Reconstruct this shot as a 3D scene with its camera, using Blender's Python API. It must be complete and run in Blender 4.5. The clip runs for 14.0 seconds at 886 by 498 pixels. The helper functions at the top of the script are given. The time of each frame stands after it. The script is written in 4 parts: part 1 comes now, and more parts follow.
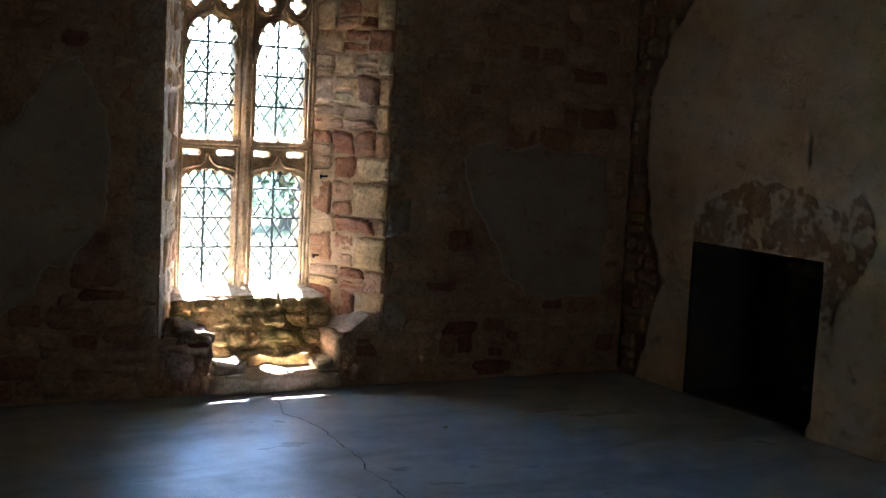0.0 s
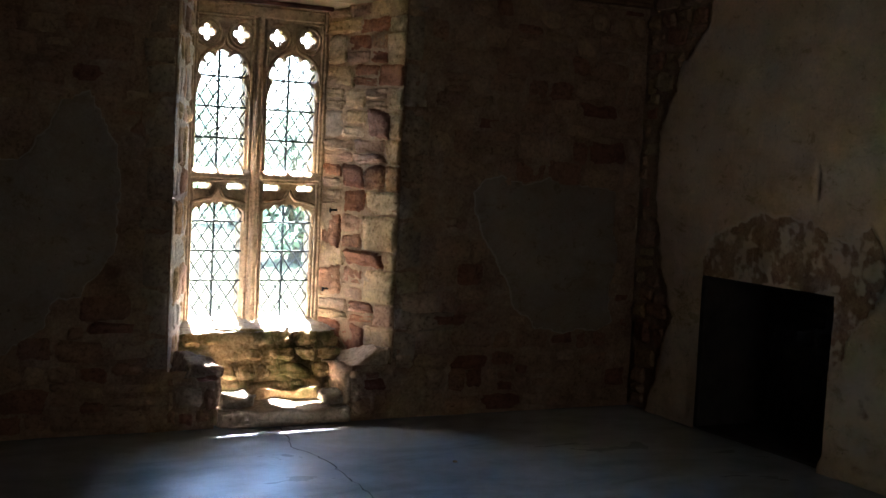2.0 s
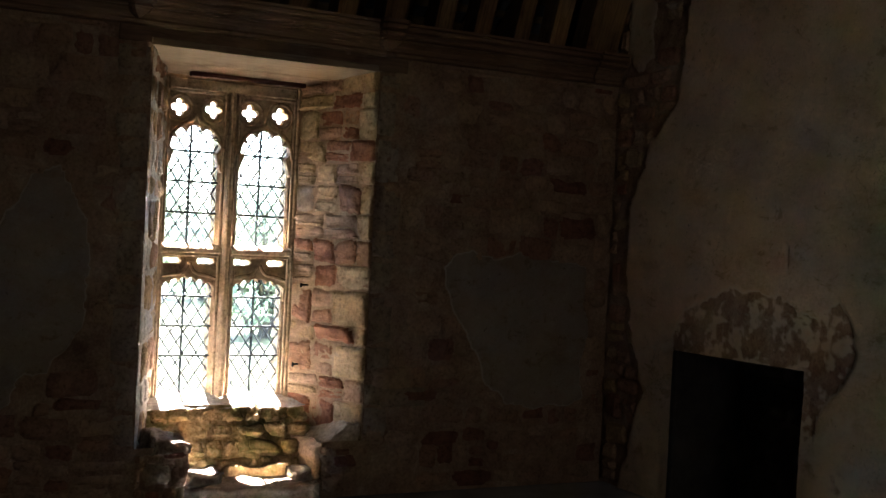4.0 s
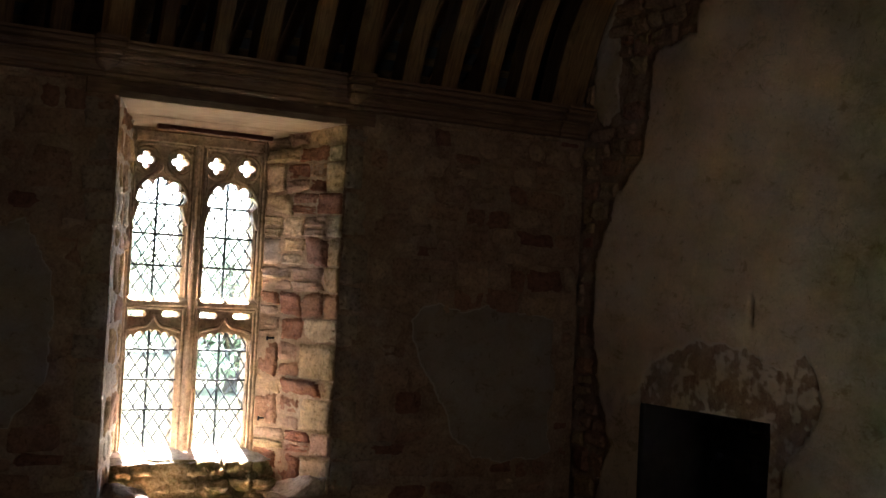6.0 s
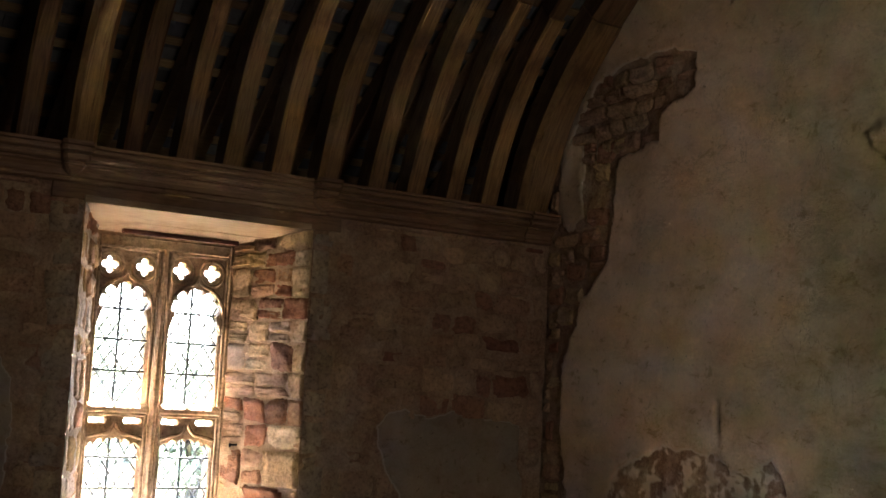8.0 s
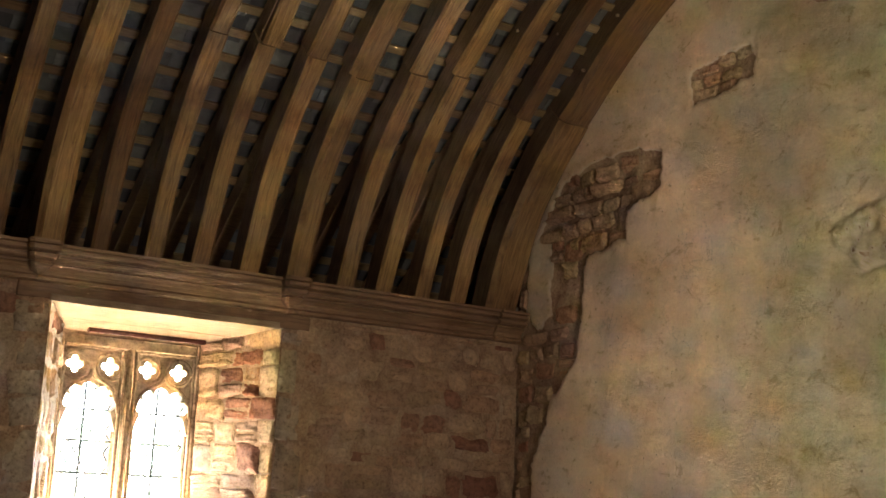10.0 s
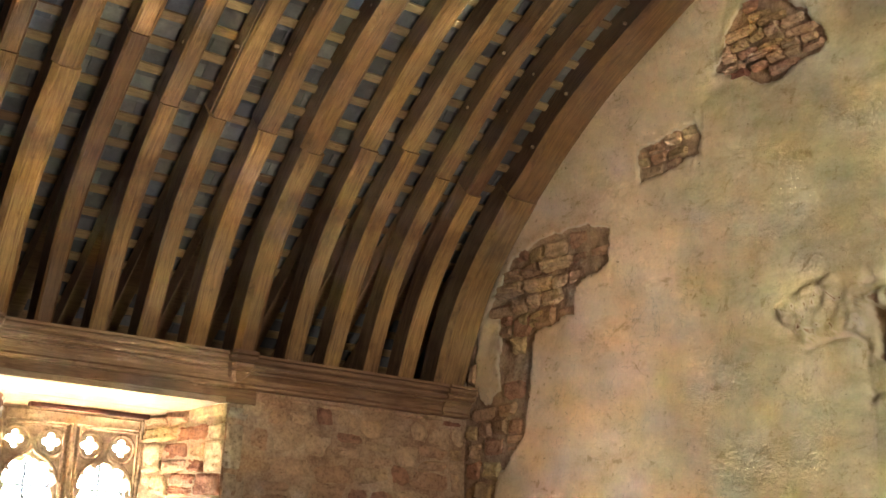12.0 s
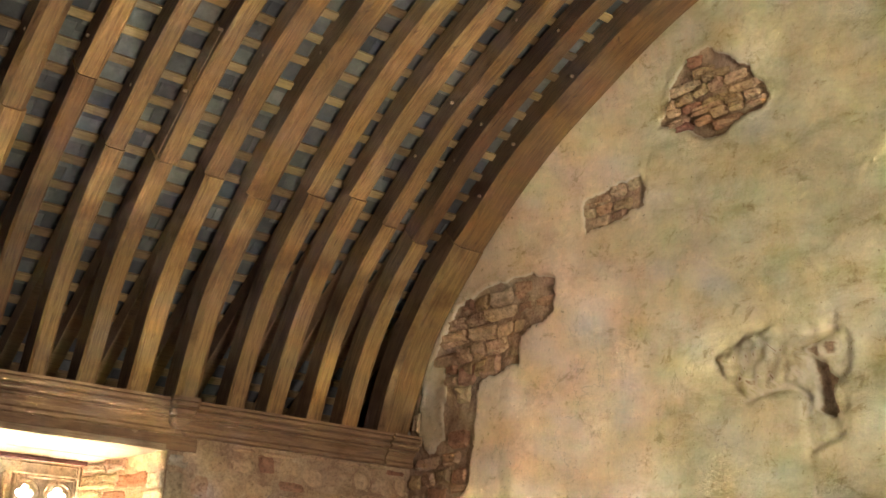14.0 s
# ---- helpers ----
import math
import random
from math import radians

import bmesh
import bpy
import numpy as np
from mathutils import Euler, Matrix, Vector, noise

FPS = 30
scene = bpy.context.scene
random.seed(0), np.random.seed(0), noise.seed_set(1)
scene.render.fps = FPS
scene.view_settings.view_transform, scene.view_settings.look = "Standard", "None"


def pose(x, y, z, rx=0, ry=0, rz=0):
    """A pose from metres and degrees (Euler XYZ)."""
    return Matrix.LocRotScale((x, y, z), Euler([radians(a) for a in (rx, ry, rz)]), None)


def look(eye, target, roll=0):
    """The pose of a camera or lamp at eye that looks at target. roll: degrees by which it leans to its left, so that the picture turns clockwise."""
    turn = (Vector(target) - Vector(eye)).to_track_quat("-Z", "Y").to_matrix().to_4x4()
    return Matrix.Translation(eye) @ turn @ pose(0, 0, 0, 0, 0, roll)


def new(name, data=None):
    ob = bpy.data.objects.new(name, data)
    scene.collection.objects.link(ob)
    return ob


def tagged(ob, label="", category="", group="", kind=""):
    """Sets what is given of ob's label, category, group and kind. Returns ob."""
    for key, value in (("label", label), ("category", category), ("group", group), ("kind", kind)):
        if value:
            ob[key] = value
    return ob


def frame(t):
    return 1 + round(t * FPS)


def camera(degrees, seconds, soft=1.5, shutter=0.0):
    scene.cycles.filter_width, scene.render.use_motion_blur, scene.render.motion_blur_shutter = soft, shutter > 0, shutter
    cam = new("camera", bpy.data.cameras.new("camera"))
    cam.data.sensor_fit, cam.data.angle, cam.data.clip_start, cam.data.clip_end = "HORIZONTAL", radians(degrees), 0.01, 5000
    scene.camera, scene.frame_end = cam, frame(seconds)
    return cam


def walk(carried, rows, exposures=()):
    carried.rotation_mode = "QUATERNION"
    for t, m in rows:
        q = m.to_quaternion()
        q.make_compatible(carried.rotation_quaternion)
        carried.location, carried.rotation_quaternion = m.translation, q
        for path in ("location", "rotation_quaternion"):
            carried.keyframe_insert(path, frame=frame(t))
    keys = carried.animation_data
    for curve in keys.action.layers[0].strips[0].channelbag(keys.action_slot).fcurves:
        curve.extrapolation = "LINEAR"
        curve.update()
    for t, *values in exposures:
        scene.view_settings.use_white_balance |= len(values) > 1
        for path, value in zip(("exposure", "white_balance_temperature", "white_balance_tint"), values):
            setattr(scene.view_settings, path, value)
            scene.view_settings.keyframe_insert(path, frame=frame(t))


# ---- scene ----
cam = camera(39.97, 14.0)
EYE = 1.7
PATH = [
    (0.0, pose(0, 0, EYE, 84.288, -2.825, -27.793)),
    (0.5, pose(0, 0, EYE, 84.481, -2.802, -27.595)),
    (1.0, pose(0, 0, EYE, 84.815, -2.800, -27.501)),
    (1.5, pose(0, 0, EYE, 85.127, -2.843, -27.398)),
    (2.0, pose(0, 0, EYE, 85.849, -2.868, -27.357)),
    (2.5, pose(0, 0, EYE, 86.949, -2.879, -27.472)),
    (3.0, pose(0, 0, EYE, 88.064, -2.930, -27.939)),
    (5.5, pose(0, 0, EYE, 91.083, -2.915, -29.784)),
    (6.0, pose(0, 0, EYE, 91.998, -2.928, -30.271)),
    (6.5, pose(0, 0, EYE, 92.972, -2.937, -30.662)),
    (7.0, pose(0, 0, EYE, 94.222, -2.885, -31.068)),
    (7.5, pose(0, 0, EYE, 95.624, -2.901, -31.457)),
    (8.0, pose(0, 0, EYE, 97.019, -2.838, -31.892)),
    (10.5, pose(0, 0, EYE, 102.791, -2.469, -33.815)),
    (11.0, pose(0, 0, EYE, 103.830, -2.475, -34.358)),
    (11.5, pose(0, 0, EYE, 104.572, -2.455, -34.844)),
    (12.0, pose(0, 0, EYE, 105.300, -2.346, -35.755)),
    (12.5, pose(0, 0, EYE, 106.137, -2.318, -36.542)),
    (13.0, pose(0, 0, EYE, 106.966, -2.314, -37.276)),
    (13.5, pose(0, 0, EYE, 107.380, -2.348, -37.845)),
    (14.0, pose(0, 0, EYE, 107.670, -2.397, -38.416)),
]
EXPOSURES = [(0.0, 5.4, 5550, 8), (3.0, 5.2, 5850, 10), (5.5, 5.3, 6150, 15), (6.5, 5.5, 6300, 17), (7.5, 6.0, 6400, 19), (8.2, 6.65, 6500, 18), (10.3, 8.4, 6750, 14), (11.0, 8.8, 6700, 13), (12.5, 9.25, 6550, 11), (14.0, 9.45, 6450, 9)]
walk(cam, PATH, EXPOSURES)

# ---- light ----
world = bpy.data.worlds.new("sky")
scene.world = world
world.use_nodes = True
sky = world.node_tree.nodes.new("ShaderNodeTexSky")
sky.sky_type, sky.sun_disc = "NISHITA", False
sky.sun_elevation, sky.sun_rotation = radians(60), radians(8)
world.node_tree.links.new(sky.outputs[0], world.node_tree.nodes["Background"].inputs[0])
world.node_tree.nodes["Background"].inputs[1].default_value = 0.15
sun = new("sun", bpy.data.lights.new("sun", "SUN"))
sun.data.energy, sun.data.angle, sun.data.color = 5.0, radians(0.5), (1, 0.95, 0.87)
sun.matrix_world = look((0.155, 1, 1.80), (0, 0, 0))

YW, XE, YB = 7.12, 5.26, 7.80          # north wall, east wall, inner face of the window's stonework
YS, XW = -2.70, -3.60                  # south and west walls
YG = 7.90                              # glazing

# unseen fill lamp, added in a blind recess of the wall behind the camera
SX0, SX1, SZ0, SZ1 = 1.5, 3.1, 0.9, 2.6
lamp = new("south_fill_lamp", bpy.data.lights.new("south_fill_lamp", "AREA"))
lamp.data.shape, lamp.data.size, lamp.data.size_y = "RECTANGLE", SX1 - SX0, SZ1 - SZ0
lamp.data.energy, lamp.data.color = 0.46, (1.0, 0.86, 0.72)
lamp.matrix_world = look(((SX0 + SX1) / 2, YS - 0.1, (SZ0 + SZ1) / 2), (4.4, 4, 3.3))


# ---- materials ----
def nodes_of(name, rough=0.8, metal=0.0):
    m = bpy.data.materials.new(name)
    m.use_nodes = True
    nt = m.node_tree
    b = nt.nodes["Principled BSDF"]
    b.inputs["Roughness"].default_value, b.inputs["Metallic"].default_value = rough, metal
    return m, nt, b


def node(nt, kind, **values):
    n = nt.nodes.new(kind)
    for k, v in values.items():
        n.inputs[k].default_value = v
    return n


def ramp(nt, fac, stops):
    r = nt.nodes.new("ShaderNodeValToRGB")
    e = r.color_ramp.elements
    while len(e) < len(stops):
        e.new(0.5)
    for el, (p, c) in zip(e, stops):
        el.position, el.color = p, (*c, 1)
    nt.links.new(fac, r.inputs[0])
    return r.outputs[0]


def mixed(nt, a, b, fac, how="MIX"):
    m = nt.nodes.new("ShaderNodeMix")
    m.data_type, m.blend_type = "RGBA", how
    for sock, val in ((m.inputs[6], a), (m.inputs[7], b), (m.inputs[0], fac)):
        if isinstance(val, bpy.types.NodeSocket):
            nt.links.new(val, sock)
        else:
            sock.default_value = (*val, 1) if isinstance(val, tuple) else val
    return m.outputs[2]


def noise_of(nt, scale, detail=6.0, rough=0.6, stretch=(1, 1, 1), space="Object", warp=0.0):
    tc = nt.nodes.new("ShaderNodeTexCoord")
    mp = node(nt, "ShaderNodeMapping", Scale=stretch)
    nt.links.new(tc.outputs[space], mp.inputs[0])
    n = node(nt, "ShaderNodeTexNoise", Scale=scale, Detail=detail, Roughness=rough, Distortion=warp)
    nt.links.new(mp.outputs[0], n.inputs[0])
    return n.outputs[0]


def bump(nt, b, height, strength, dist):
    n = node(nt, "ShaderNodeBump", Strength=strength, Distance=dist)
    nt.links.new(height, n.inputs["Height"])
    nt.links.new(n.outputs[0], b.inputs["Normal"])


def stone(name, stops, rough=0.9, bump_d=0.012, stain=0.5, fine=38):
    """Rough stone: each piece its own tint, mottled at two scales."""
    m, nt, b = nodes_of(name, rough)
    info = nt.nodes.new("ShaderNodeObjectInfo")
    base = ramp(nt, info.outputs["Random"], stops)
    big, small = noise_of(nt, 7, 5, 0.65), noise_of(nt, fine, 8, 0.7)
    c = mixed(nt, base, ramp(nt, big, [(0.3, (0.42, 0.38, 0.34)), (0.55, (1, 1, 1)), (0.75, (1.25, 1.2, 1.1))]), stain, "MULTIPLY")
    c = mixed(nt, c, ramp(nt, small, [(0.32, (0.40, 0.34, 0.29)), (0.47, (0.92, 0.9, 0.88)), (0.62, (1.18, 1.16, 1.12))]), 0.85, "MULTIPLY")
    pits = noise_of(nt, 16, 9, 0.78)
    c = mixed(nt, c, ramp(nt, pits, [(0.34, (0.38, 0.33, 0.28)), (0.43, (1, 1, 1)), (0.62, (1, 1, 1)), (0.70, (1.3, 1.26, 1.2))]), 0.7, "MULTIPLY")
    nt.links.new(c, b.inputs["Base Color"])
    h = mixed(nt, mixed(nt, big, pits, 0.6), small, 0.45)
    bump(nt, b, h, 1.0, bump_d * 1.8)
    return m


BROWN = (0.40, 0.27, 0.16)
RUBBLE = stone("rubble_stone", [(0, BROWN), (0.2, (0.57, 0.40, 0.26)), (0.38, (0.44, 0.265, 0.165)), (0.58, (0.53, 0.37, 0.24)), (0.76, (0.42, 0.26, 0.165)), (0.88, (0.36, 0.185, 0.115)), (1, (0.27, 0.12, 0.075))])
TANSTONE = stone("tan_sandstone", [(0, (0.58, 0.41, 0.22)), (0.35, (0.50, 0.35, 0.19)), (0.7, (0.56, 0.39, 0.20)), (1, (0.62, 0.48, 0.30))], bump_d=0.018)
REDSTONE = stone("red_sandstone", [(0, (0.40, 0.17, 0.08)), (0.5, (0.31, 0.13, 0.065)), (1, (0.47, 0.28, 0.14))], bump_d=0.022)
GREYSTONE = stone("grey_sandstone", [(0, (0.40, 0.30, 0.21)), (1, (0.46, 0.36, 0.255))], bump_d=0.006)
LEDGE = stone("limewashed_stone", [(0, (0.64, 0.57, 0.48)), (1, (0.56, 0.50, 0.42))], bump_d=0.012)
SLABSTONE = stone("pale_slab_stone", [(0, (0.66, 0.51, 0.375)), (0.5, (0.58, 0.445, 0.325)), (1, (0.68, 0.545, 0.41))], bump_d=0.015)
TRACERY = stone("dressed_window_stone", [(0, (0.58, 0.435, 0.28)), (1, (0.62, 0.47, 0.31))], bump_d=0.003, stain=0.7)

SCARSTONE = stone("pinkish_broken_stone", [(0, (0.62, 0.45, 0.29)), (0.5, (0.57, 0.37, 0.235)), (0.8, (0.52, 0.30, 0.185)), (1, (0.42, 0.20, 0.12))], bump_d=0.018)


def mossy():
    m, nt, b = nodes_of("mossy_stone", 0.95)
    big, small = noise_of(nt, 6, 6, 0.65), noise_of(nt, 45, 8, 0.7)
    c = ramp(nt, small, [(0.32, (0.22, 0.13, 0.05)), (0.48, (0.52, 0.36, 0.17)), (0.66, (0.70, 0.54, 0.31))])
    c = mixed(nt, c, (0.17, 0.18, 0.05), ramp(nt, big, [(0.49, (0, 0, 0)), (0.62, (0.8, 0.8, 0.8))]))
    nt.links.new(c, b.inputs["Base Color"])
    bump(nt, b, mixed(nt, big, small, 0.5), 1.0, 0.02)
    return m


MOSSY = mossy()


def mortar(name, low, mid_tone, high):
    m, nt, b = nodes_of(name, 0.95)
    big, small = noise_of(nt, 3, 6, 0.6), noise_of(nt, 60, 8, 0.75)
    c = ramp(nt, big, [(0.3, low), (0.5, mid_tone), (0.7, high)])
    c = mixed(nt, c, ramp(nt, small, [(0.3, (0.5, 0.46, 0.42)), (0.6, (1.1, 1.08, 1.04))]), 0.8, "MULTIPLY")
    nt.links.new(c, b.inputs["Base Color"])
    bump(nt, b, small, 1.0, 0.01)
    return m


MORTAR = mortar("earthy_red_mortar", (0.33, 0.19, 0.11), (0.46, 0.31, 0.18), (0.56, 0.42, 0.27))


def plastered(name, tones, spots, rim, algae=False):
    """Old lime plaster, broad tints and stains, that gives way to bare mortar where the sheet's own mask says so."""
    m, nt, b = nodes_of(name, 0.9)
    broad, mid, small = noise_of(nt, 0.9, 3, 0.5, warp=0.6), noise_of(nt, 3.4, 12, 0.74, warp=0.25), noise_of(nt, 55, 6, 0.7)
    c = ramp(nt, broad, tones)
    if algae:
        # a green film that begins at a ragged line across the wall
        tc, xyz = nt.nodes.new("ShaderNodeTexCoord"), nt.nodes.new("ShaderNodeSeparateXYZ")
        nt.links.new(tc.outputs["Object"], xyz.inputs[0])
        edge = nt.nodes.new("ShaderNodeMath")
        edge.operation = "MULTIPLY_ADD"
        edge.inputs[1].default_value = -0.35
        nt.links.new(xyz.outputs["Y"], edge.inputs[0])
        wander = nt.nodes.new("ShaderNodeMath")
        wander.operation = "MULTIPLY_ADD"
        wander.inputs[1].default_value, wander.inputs[2].default_value = 0.9, 1.72
        nt.links.new(noise_of(nt, 1.3, 6, 0.6, warp=0.3), wander.inputs[0])
        nt.links.new(wander.outputs[0], edge.inputs[2])
        film = ramp(nt, edge.outputs[0], [(0.36, (0, 0, 0)), (0.58, (0.9, 0.9, 0.9))])
        blot = ramp(nt, noise_of(nt, 2.6, 9, 0.7, (1, 0.8, 1.7), warp=0.4), [(0.33, (0.36, 0.31, 0.17)), (0.44, (0.53, 0.475, 0.30)), (0.54, (0.63, 0.565, 0.385)), (0.66, (0.72, 0.65, 0.48))])
        c = mixed(nt, c, blot, film)
    c = mixed(nt, c, ramp(nt, mid, [(0.26, (0.50, 0.41, 0.30)), (0.41, (0.88, 0.84, 0.77)), (0.52, (1.0, 1.0, 1.0)), (0.66, (1.07, 1.08, 1.08))]), 0.5, "MULTIPLY")
    # thin coats of limewash that have flaked away in crisp patches
    flake, coat = noise_of(nt, 7.5, 14, 0.72, (1, 0.8, 1.2), warp=0.5), noise_of(nt, 19, 12, 0.75)
    c = mixed(nt, c, ramp(nt, flake, [(0.36, (0.62, 0.54, 0.42)), (0.405, (0.90, 0.87, 0.81)), (0.43, (1, 1, 1)), (0.575, (1, 1, 1)), (0.60, (1.12, 1.12, 1.12))]), 0.8, "MULTIPLY")
    c = mixed(nt, c, ramp(nt, coat, [(0.35, (0.58, 0.50, 0.40)), (0.40, (1, 1, 1)), (0.60, (1, 1, 1)), (0.64, (1.09, 1.09, 1.08))]), 0.75, "MULTIPLY")
    speck, patch = noise_of(nt, 17, 10, 0.8), noise_of(nt, 1.6, 4, 0.6)
    c = mixed(nt, c, spots, ramp(nt, speck, [(0.635, (0, 0, 0)), (0.70, (0.7, 0.7, 0.7))]))
    pock = noise_of(nt, 26, 2, 0.5)
    c = mixed(nt, c, spots, ramp(nt, pock, [(0.745, (0, 0, 0)), (0.76, (0.8, 0.8, 0.8))]))
    c = mixed(nt, c, ramp(nt, small, [(0.3, (0.86, 0.84, 0.82)), (0.6, (1.04, 1.04, 1.04))]), 0.8, "MULTIPLY")
    streak = noise_of(nt, 2.8, 13, 0.78, (1, 0.8, 1.5), warp=0.2)
    c = mixed(nt, c, ramp(nt, streak, [(0.32, (0.55, 0.43, 0.28)), (0.42, (0.88, 0.82, 0.72)), (0.48, (1, 1, 1)), (0.62, (1.10, 1.10, 1.06))]), 0.55, "MULTIPLY")
    hair = noise_of(nt, 2.6, 7, 0.6, warp=0.4)
    veins = mixed(nt, (0.0, 0.0, 0.0), ramp(nt, hair, [(0.492, (0, 0, 0)), (0.5, (0.55, 0.55, 0.55)), (0.508, (0, 0, 0))]), ramp(nt, patch, [(0.48, (0, 0, 0)), (0.62, (1, 1, 1))]))
    c = mixed(nt, c, spots, veins)
    mort = ramp(nt, mid, [(0.32, (0.22, 0.12, 0.075)), (0.46, (0.38, 0.245, 0.155)), (0.58, (0.49, 0.35, 0.235)), (0.70, (0.58, 0.45, 0.32))])
    mort = mixed(nt, mort, ramp(nt, small, [(0.3, (0.5, 0.46, 0.42)), (0.6, (1.1, 1.08, 1.04))]), 0.8, "MULTIPLY")
    at = nt.nodes.new("ShaderNodeAttribute")
    at.attribute_name = "bare"
    wob = nt.nodes.new("ShaderNodeMath")
    wob.operation = "MULTIPLY_ADD"
    nt.links.new(speck, wob.inputs[0])
    wob.inputs[1].default_value = 0.35
    nt.links.new(at.outputs["Fac"], wob.inputs[2])
    c = mixed(nt, c, rim, ramp(nt, wob.outputs[0], [(0.34, (0, 0, 0)), (0.44, (0.6, 0.6, 0.6))]))
    c = mixed(nt, c, mort, ramp(nt, wob.outputs[0], [(0.58, (0, 0, 0)), (0.72, (1, 1, 1))]))
    nt.links.new(c, b.inputs["Base Color"])
    bump(nt, b, mixed(nt, mixed(nt, mid, speck, 0.45), small, 0.22), 1.0, 0.030)
    return m


PLASTER_E = plastered("cream_plaster", [(0.30, (0.78, 0.585, 0.435)), (0.44, (0.79, 0.61, 0.455)), (0.54, (0.77, 0.615, 0.45)), (0.70, (0.80, 0.65, 0.49))], (0.24, 0.165, 0.10), (0.74, 0.64, 0.50), True)
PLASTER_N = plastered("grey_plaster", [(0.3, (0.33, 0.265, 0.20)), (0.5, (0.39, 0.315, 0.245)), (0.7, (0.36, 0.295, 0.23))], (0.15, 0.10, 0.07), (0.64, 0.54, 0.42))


def timber(name, dark, light, axis="X", scale=1.0):
    """Oak: long grain along one axis of the piece's object coordinates."""
    m, nt, b = nodes_of(name, 0.62)
    st = (1.2, 14, 14) if axis == "X" else (1.1, 13, 1)
    grain = noise_of(nt, 3.2 * scale, 9, 0.7, st, "Object" if axis == "X" else "UV", warp=1.2)
    blotch = noise_of(nt, 2.4, 5, 0.6)
    info = nt.nodes.new("ShaderNodeObjectInfo")
    c = ramp(nt, grain, [(0.30, dark), (0.43, tuple((a + c2) / 2 for a, c2 in zip(dark, light))), (0.60, light)])
    c = mixed(nt, c, ramp(nt, blotch, [(0.3, (0.45, 0.36, 0.28)), (0.46, (0.9, 0.86, 0.8)), (0.6, (1, 1, 1)), (0.72, (1.2, 1.15, 1.05))]), 0.9, "MULTIPLY")
    knots = noise_of(nt, 11, 3, 0.5)
    c = mixed(nt, c, dark, ramp(nt, knots, [(0.70, (0, 0, 0)), (0.76, (0.8, 0.8, 0.8))]))
    c = mixed(nt, c, ramp(nt, info.outputs["Random"], [(0, (0.55, 0.42, 0.34)), (0.35, (0.88, 0.78, 0.68)), (0.7, (1.1, 1.05, 0.95)), (1, (1.6, 1.52, 1.32))]), 0.9, "MULTIPLY")
    nt.links.new(c, b.inputs["Base Color"])
    bump(nt, b, grain, 0.7, 0.006)
    return m


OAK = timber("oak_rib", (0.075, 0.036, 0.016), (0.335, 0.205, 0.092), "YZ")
# the same oak darkened: shade on the ribs' sides is put into the colour
OAK_SHADED = timber("oak_rib_shaded", (0.040, 0.020, 0.011), (0.19, 0.115, 0.062), "YZ")
OAK_X = timber("oak_beam", (0.17, 0.10, 0.058), (0.38, 0.255, 0.155))
PALE_OAK = timber("pale_oak", (0.26, 0.19, 0.125), (0.45, 0.355, 0.255))
LATH = timber("lath", (0.17, 0.115, 0.06), (0.34, 0.255, 0.14))
REDWOOD = timber("red_stained_board", (0.10, 0.03, 0.018), (0.20, 0.07, 0.04))


def slate():
    m, nt, b = nodes_of("roof_slate", 0.55)
    geo, info = nt.nodes.new("ShaderNodeNewGeometry"), nt.nodes.new("ShaderNodeObjectInfo")
    both = nt.nodes.new("ShaderNodeMath")
    both.operation = "ADD"
    nt.links.new(geo.outputs["Random Per Island"], both.inputs[0])
    nt.links.new(info.outputs["Random"], both.inputs[1])
    wrap = nt.nodes.new("ShaderNodeMath")
    wrap.operation = "FRACT"
    nt.links.new(both.outputs[0], wrap.inputs[0])
    c = ramp(nt, wrap.outputs[0], [(0, (0.055, 0.058, 0.062)), (0.5, (0.10, 0.105, 0.11)), (1, (0.18, 0.185, 0.19))])
    n = noise_of(nt, 9, 8, 0.7)
    c = mixed(nt, c, ramp(nt, n, [(0.3, (0.5, 0.5, 0.5)), (0.55, (1, 1, 1)), (0.7, (1.5, 1.45, 1.4))]), 0.8, "MULTIPLY")
    nt.links.new(c, b.inputs["Base Color"])
    bump(nt, b, n, 0.8, 0.01)
    return m


SLATE = slate()


def concrete():
    m, nt, b = nodes_of("worn_screed", 0.5)
    big, mid, small = noise_of(nt, 1.1, 6, 0.6, (1, 2.2, 1), warp=0.8), noise_of(nt, 6, 8, 0.65), noise_of(nt, 110, 4, 0.6)
    c = ramp(nt, big, [(0.3, (0.30, 0.33, 0.375)), (0.5, (0.43, 0.465, 0.515)), (0.7, (0.53, 0.565, 0.61))])
    c = mixed(nt, c, ramp(nt, mid, [(0.3, (0.7, 0.7, 0.7)), (0.6, (1.08, 1.08, 1.08))]), 0.7, "MULTIPLY")
    c = mixed(nt, c, ramp(nt, small, [(0.35, (0.7, 0.7, 0.7)), (0.55, (1, 1, 1)), (0.7, (1.25, 1.25, 1.25))]), 0.5, "MULTIPLY")
    nt.links.new(c, b.inputs["Base Color"])
    nt.links.new(ramp(nt, big, [(0.3, (0.48, 0.48, 0.48)), (0.7, (0.24, 0.24, 0.24))]), b.inputs["Roughness"])
    bump(nt, b, mixed(nt, mid, small, 0.35), 0.5, 0.006)
    return m


CONCRETE = concrete()


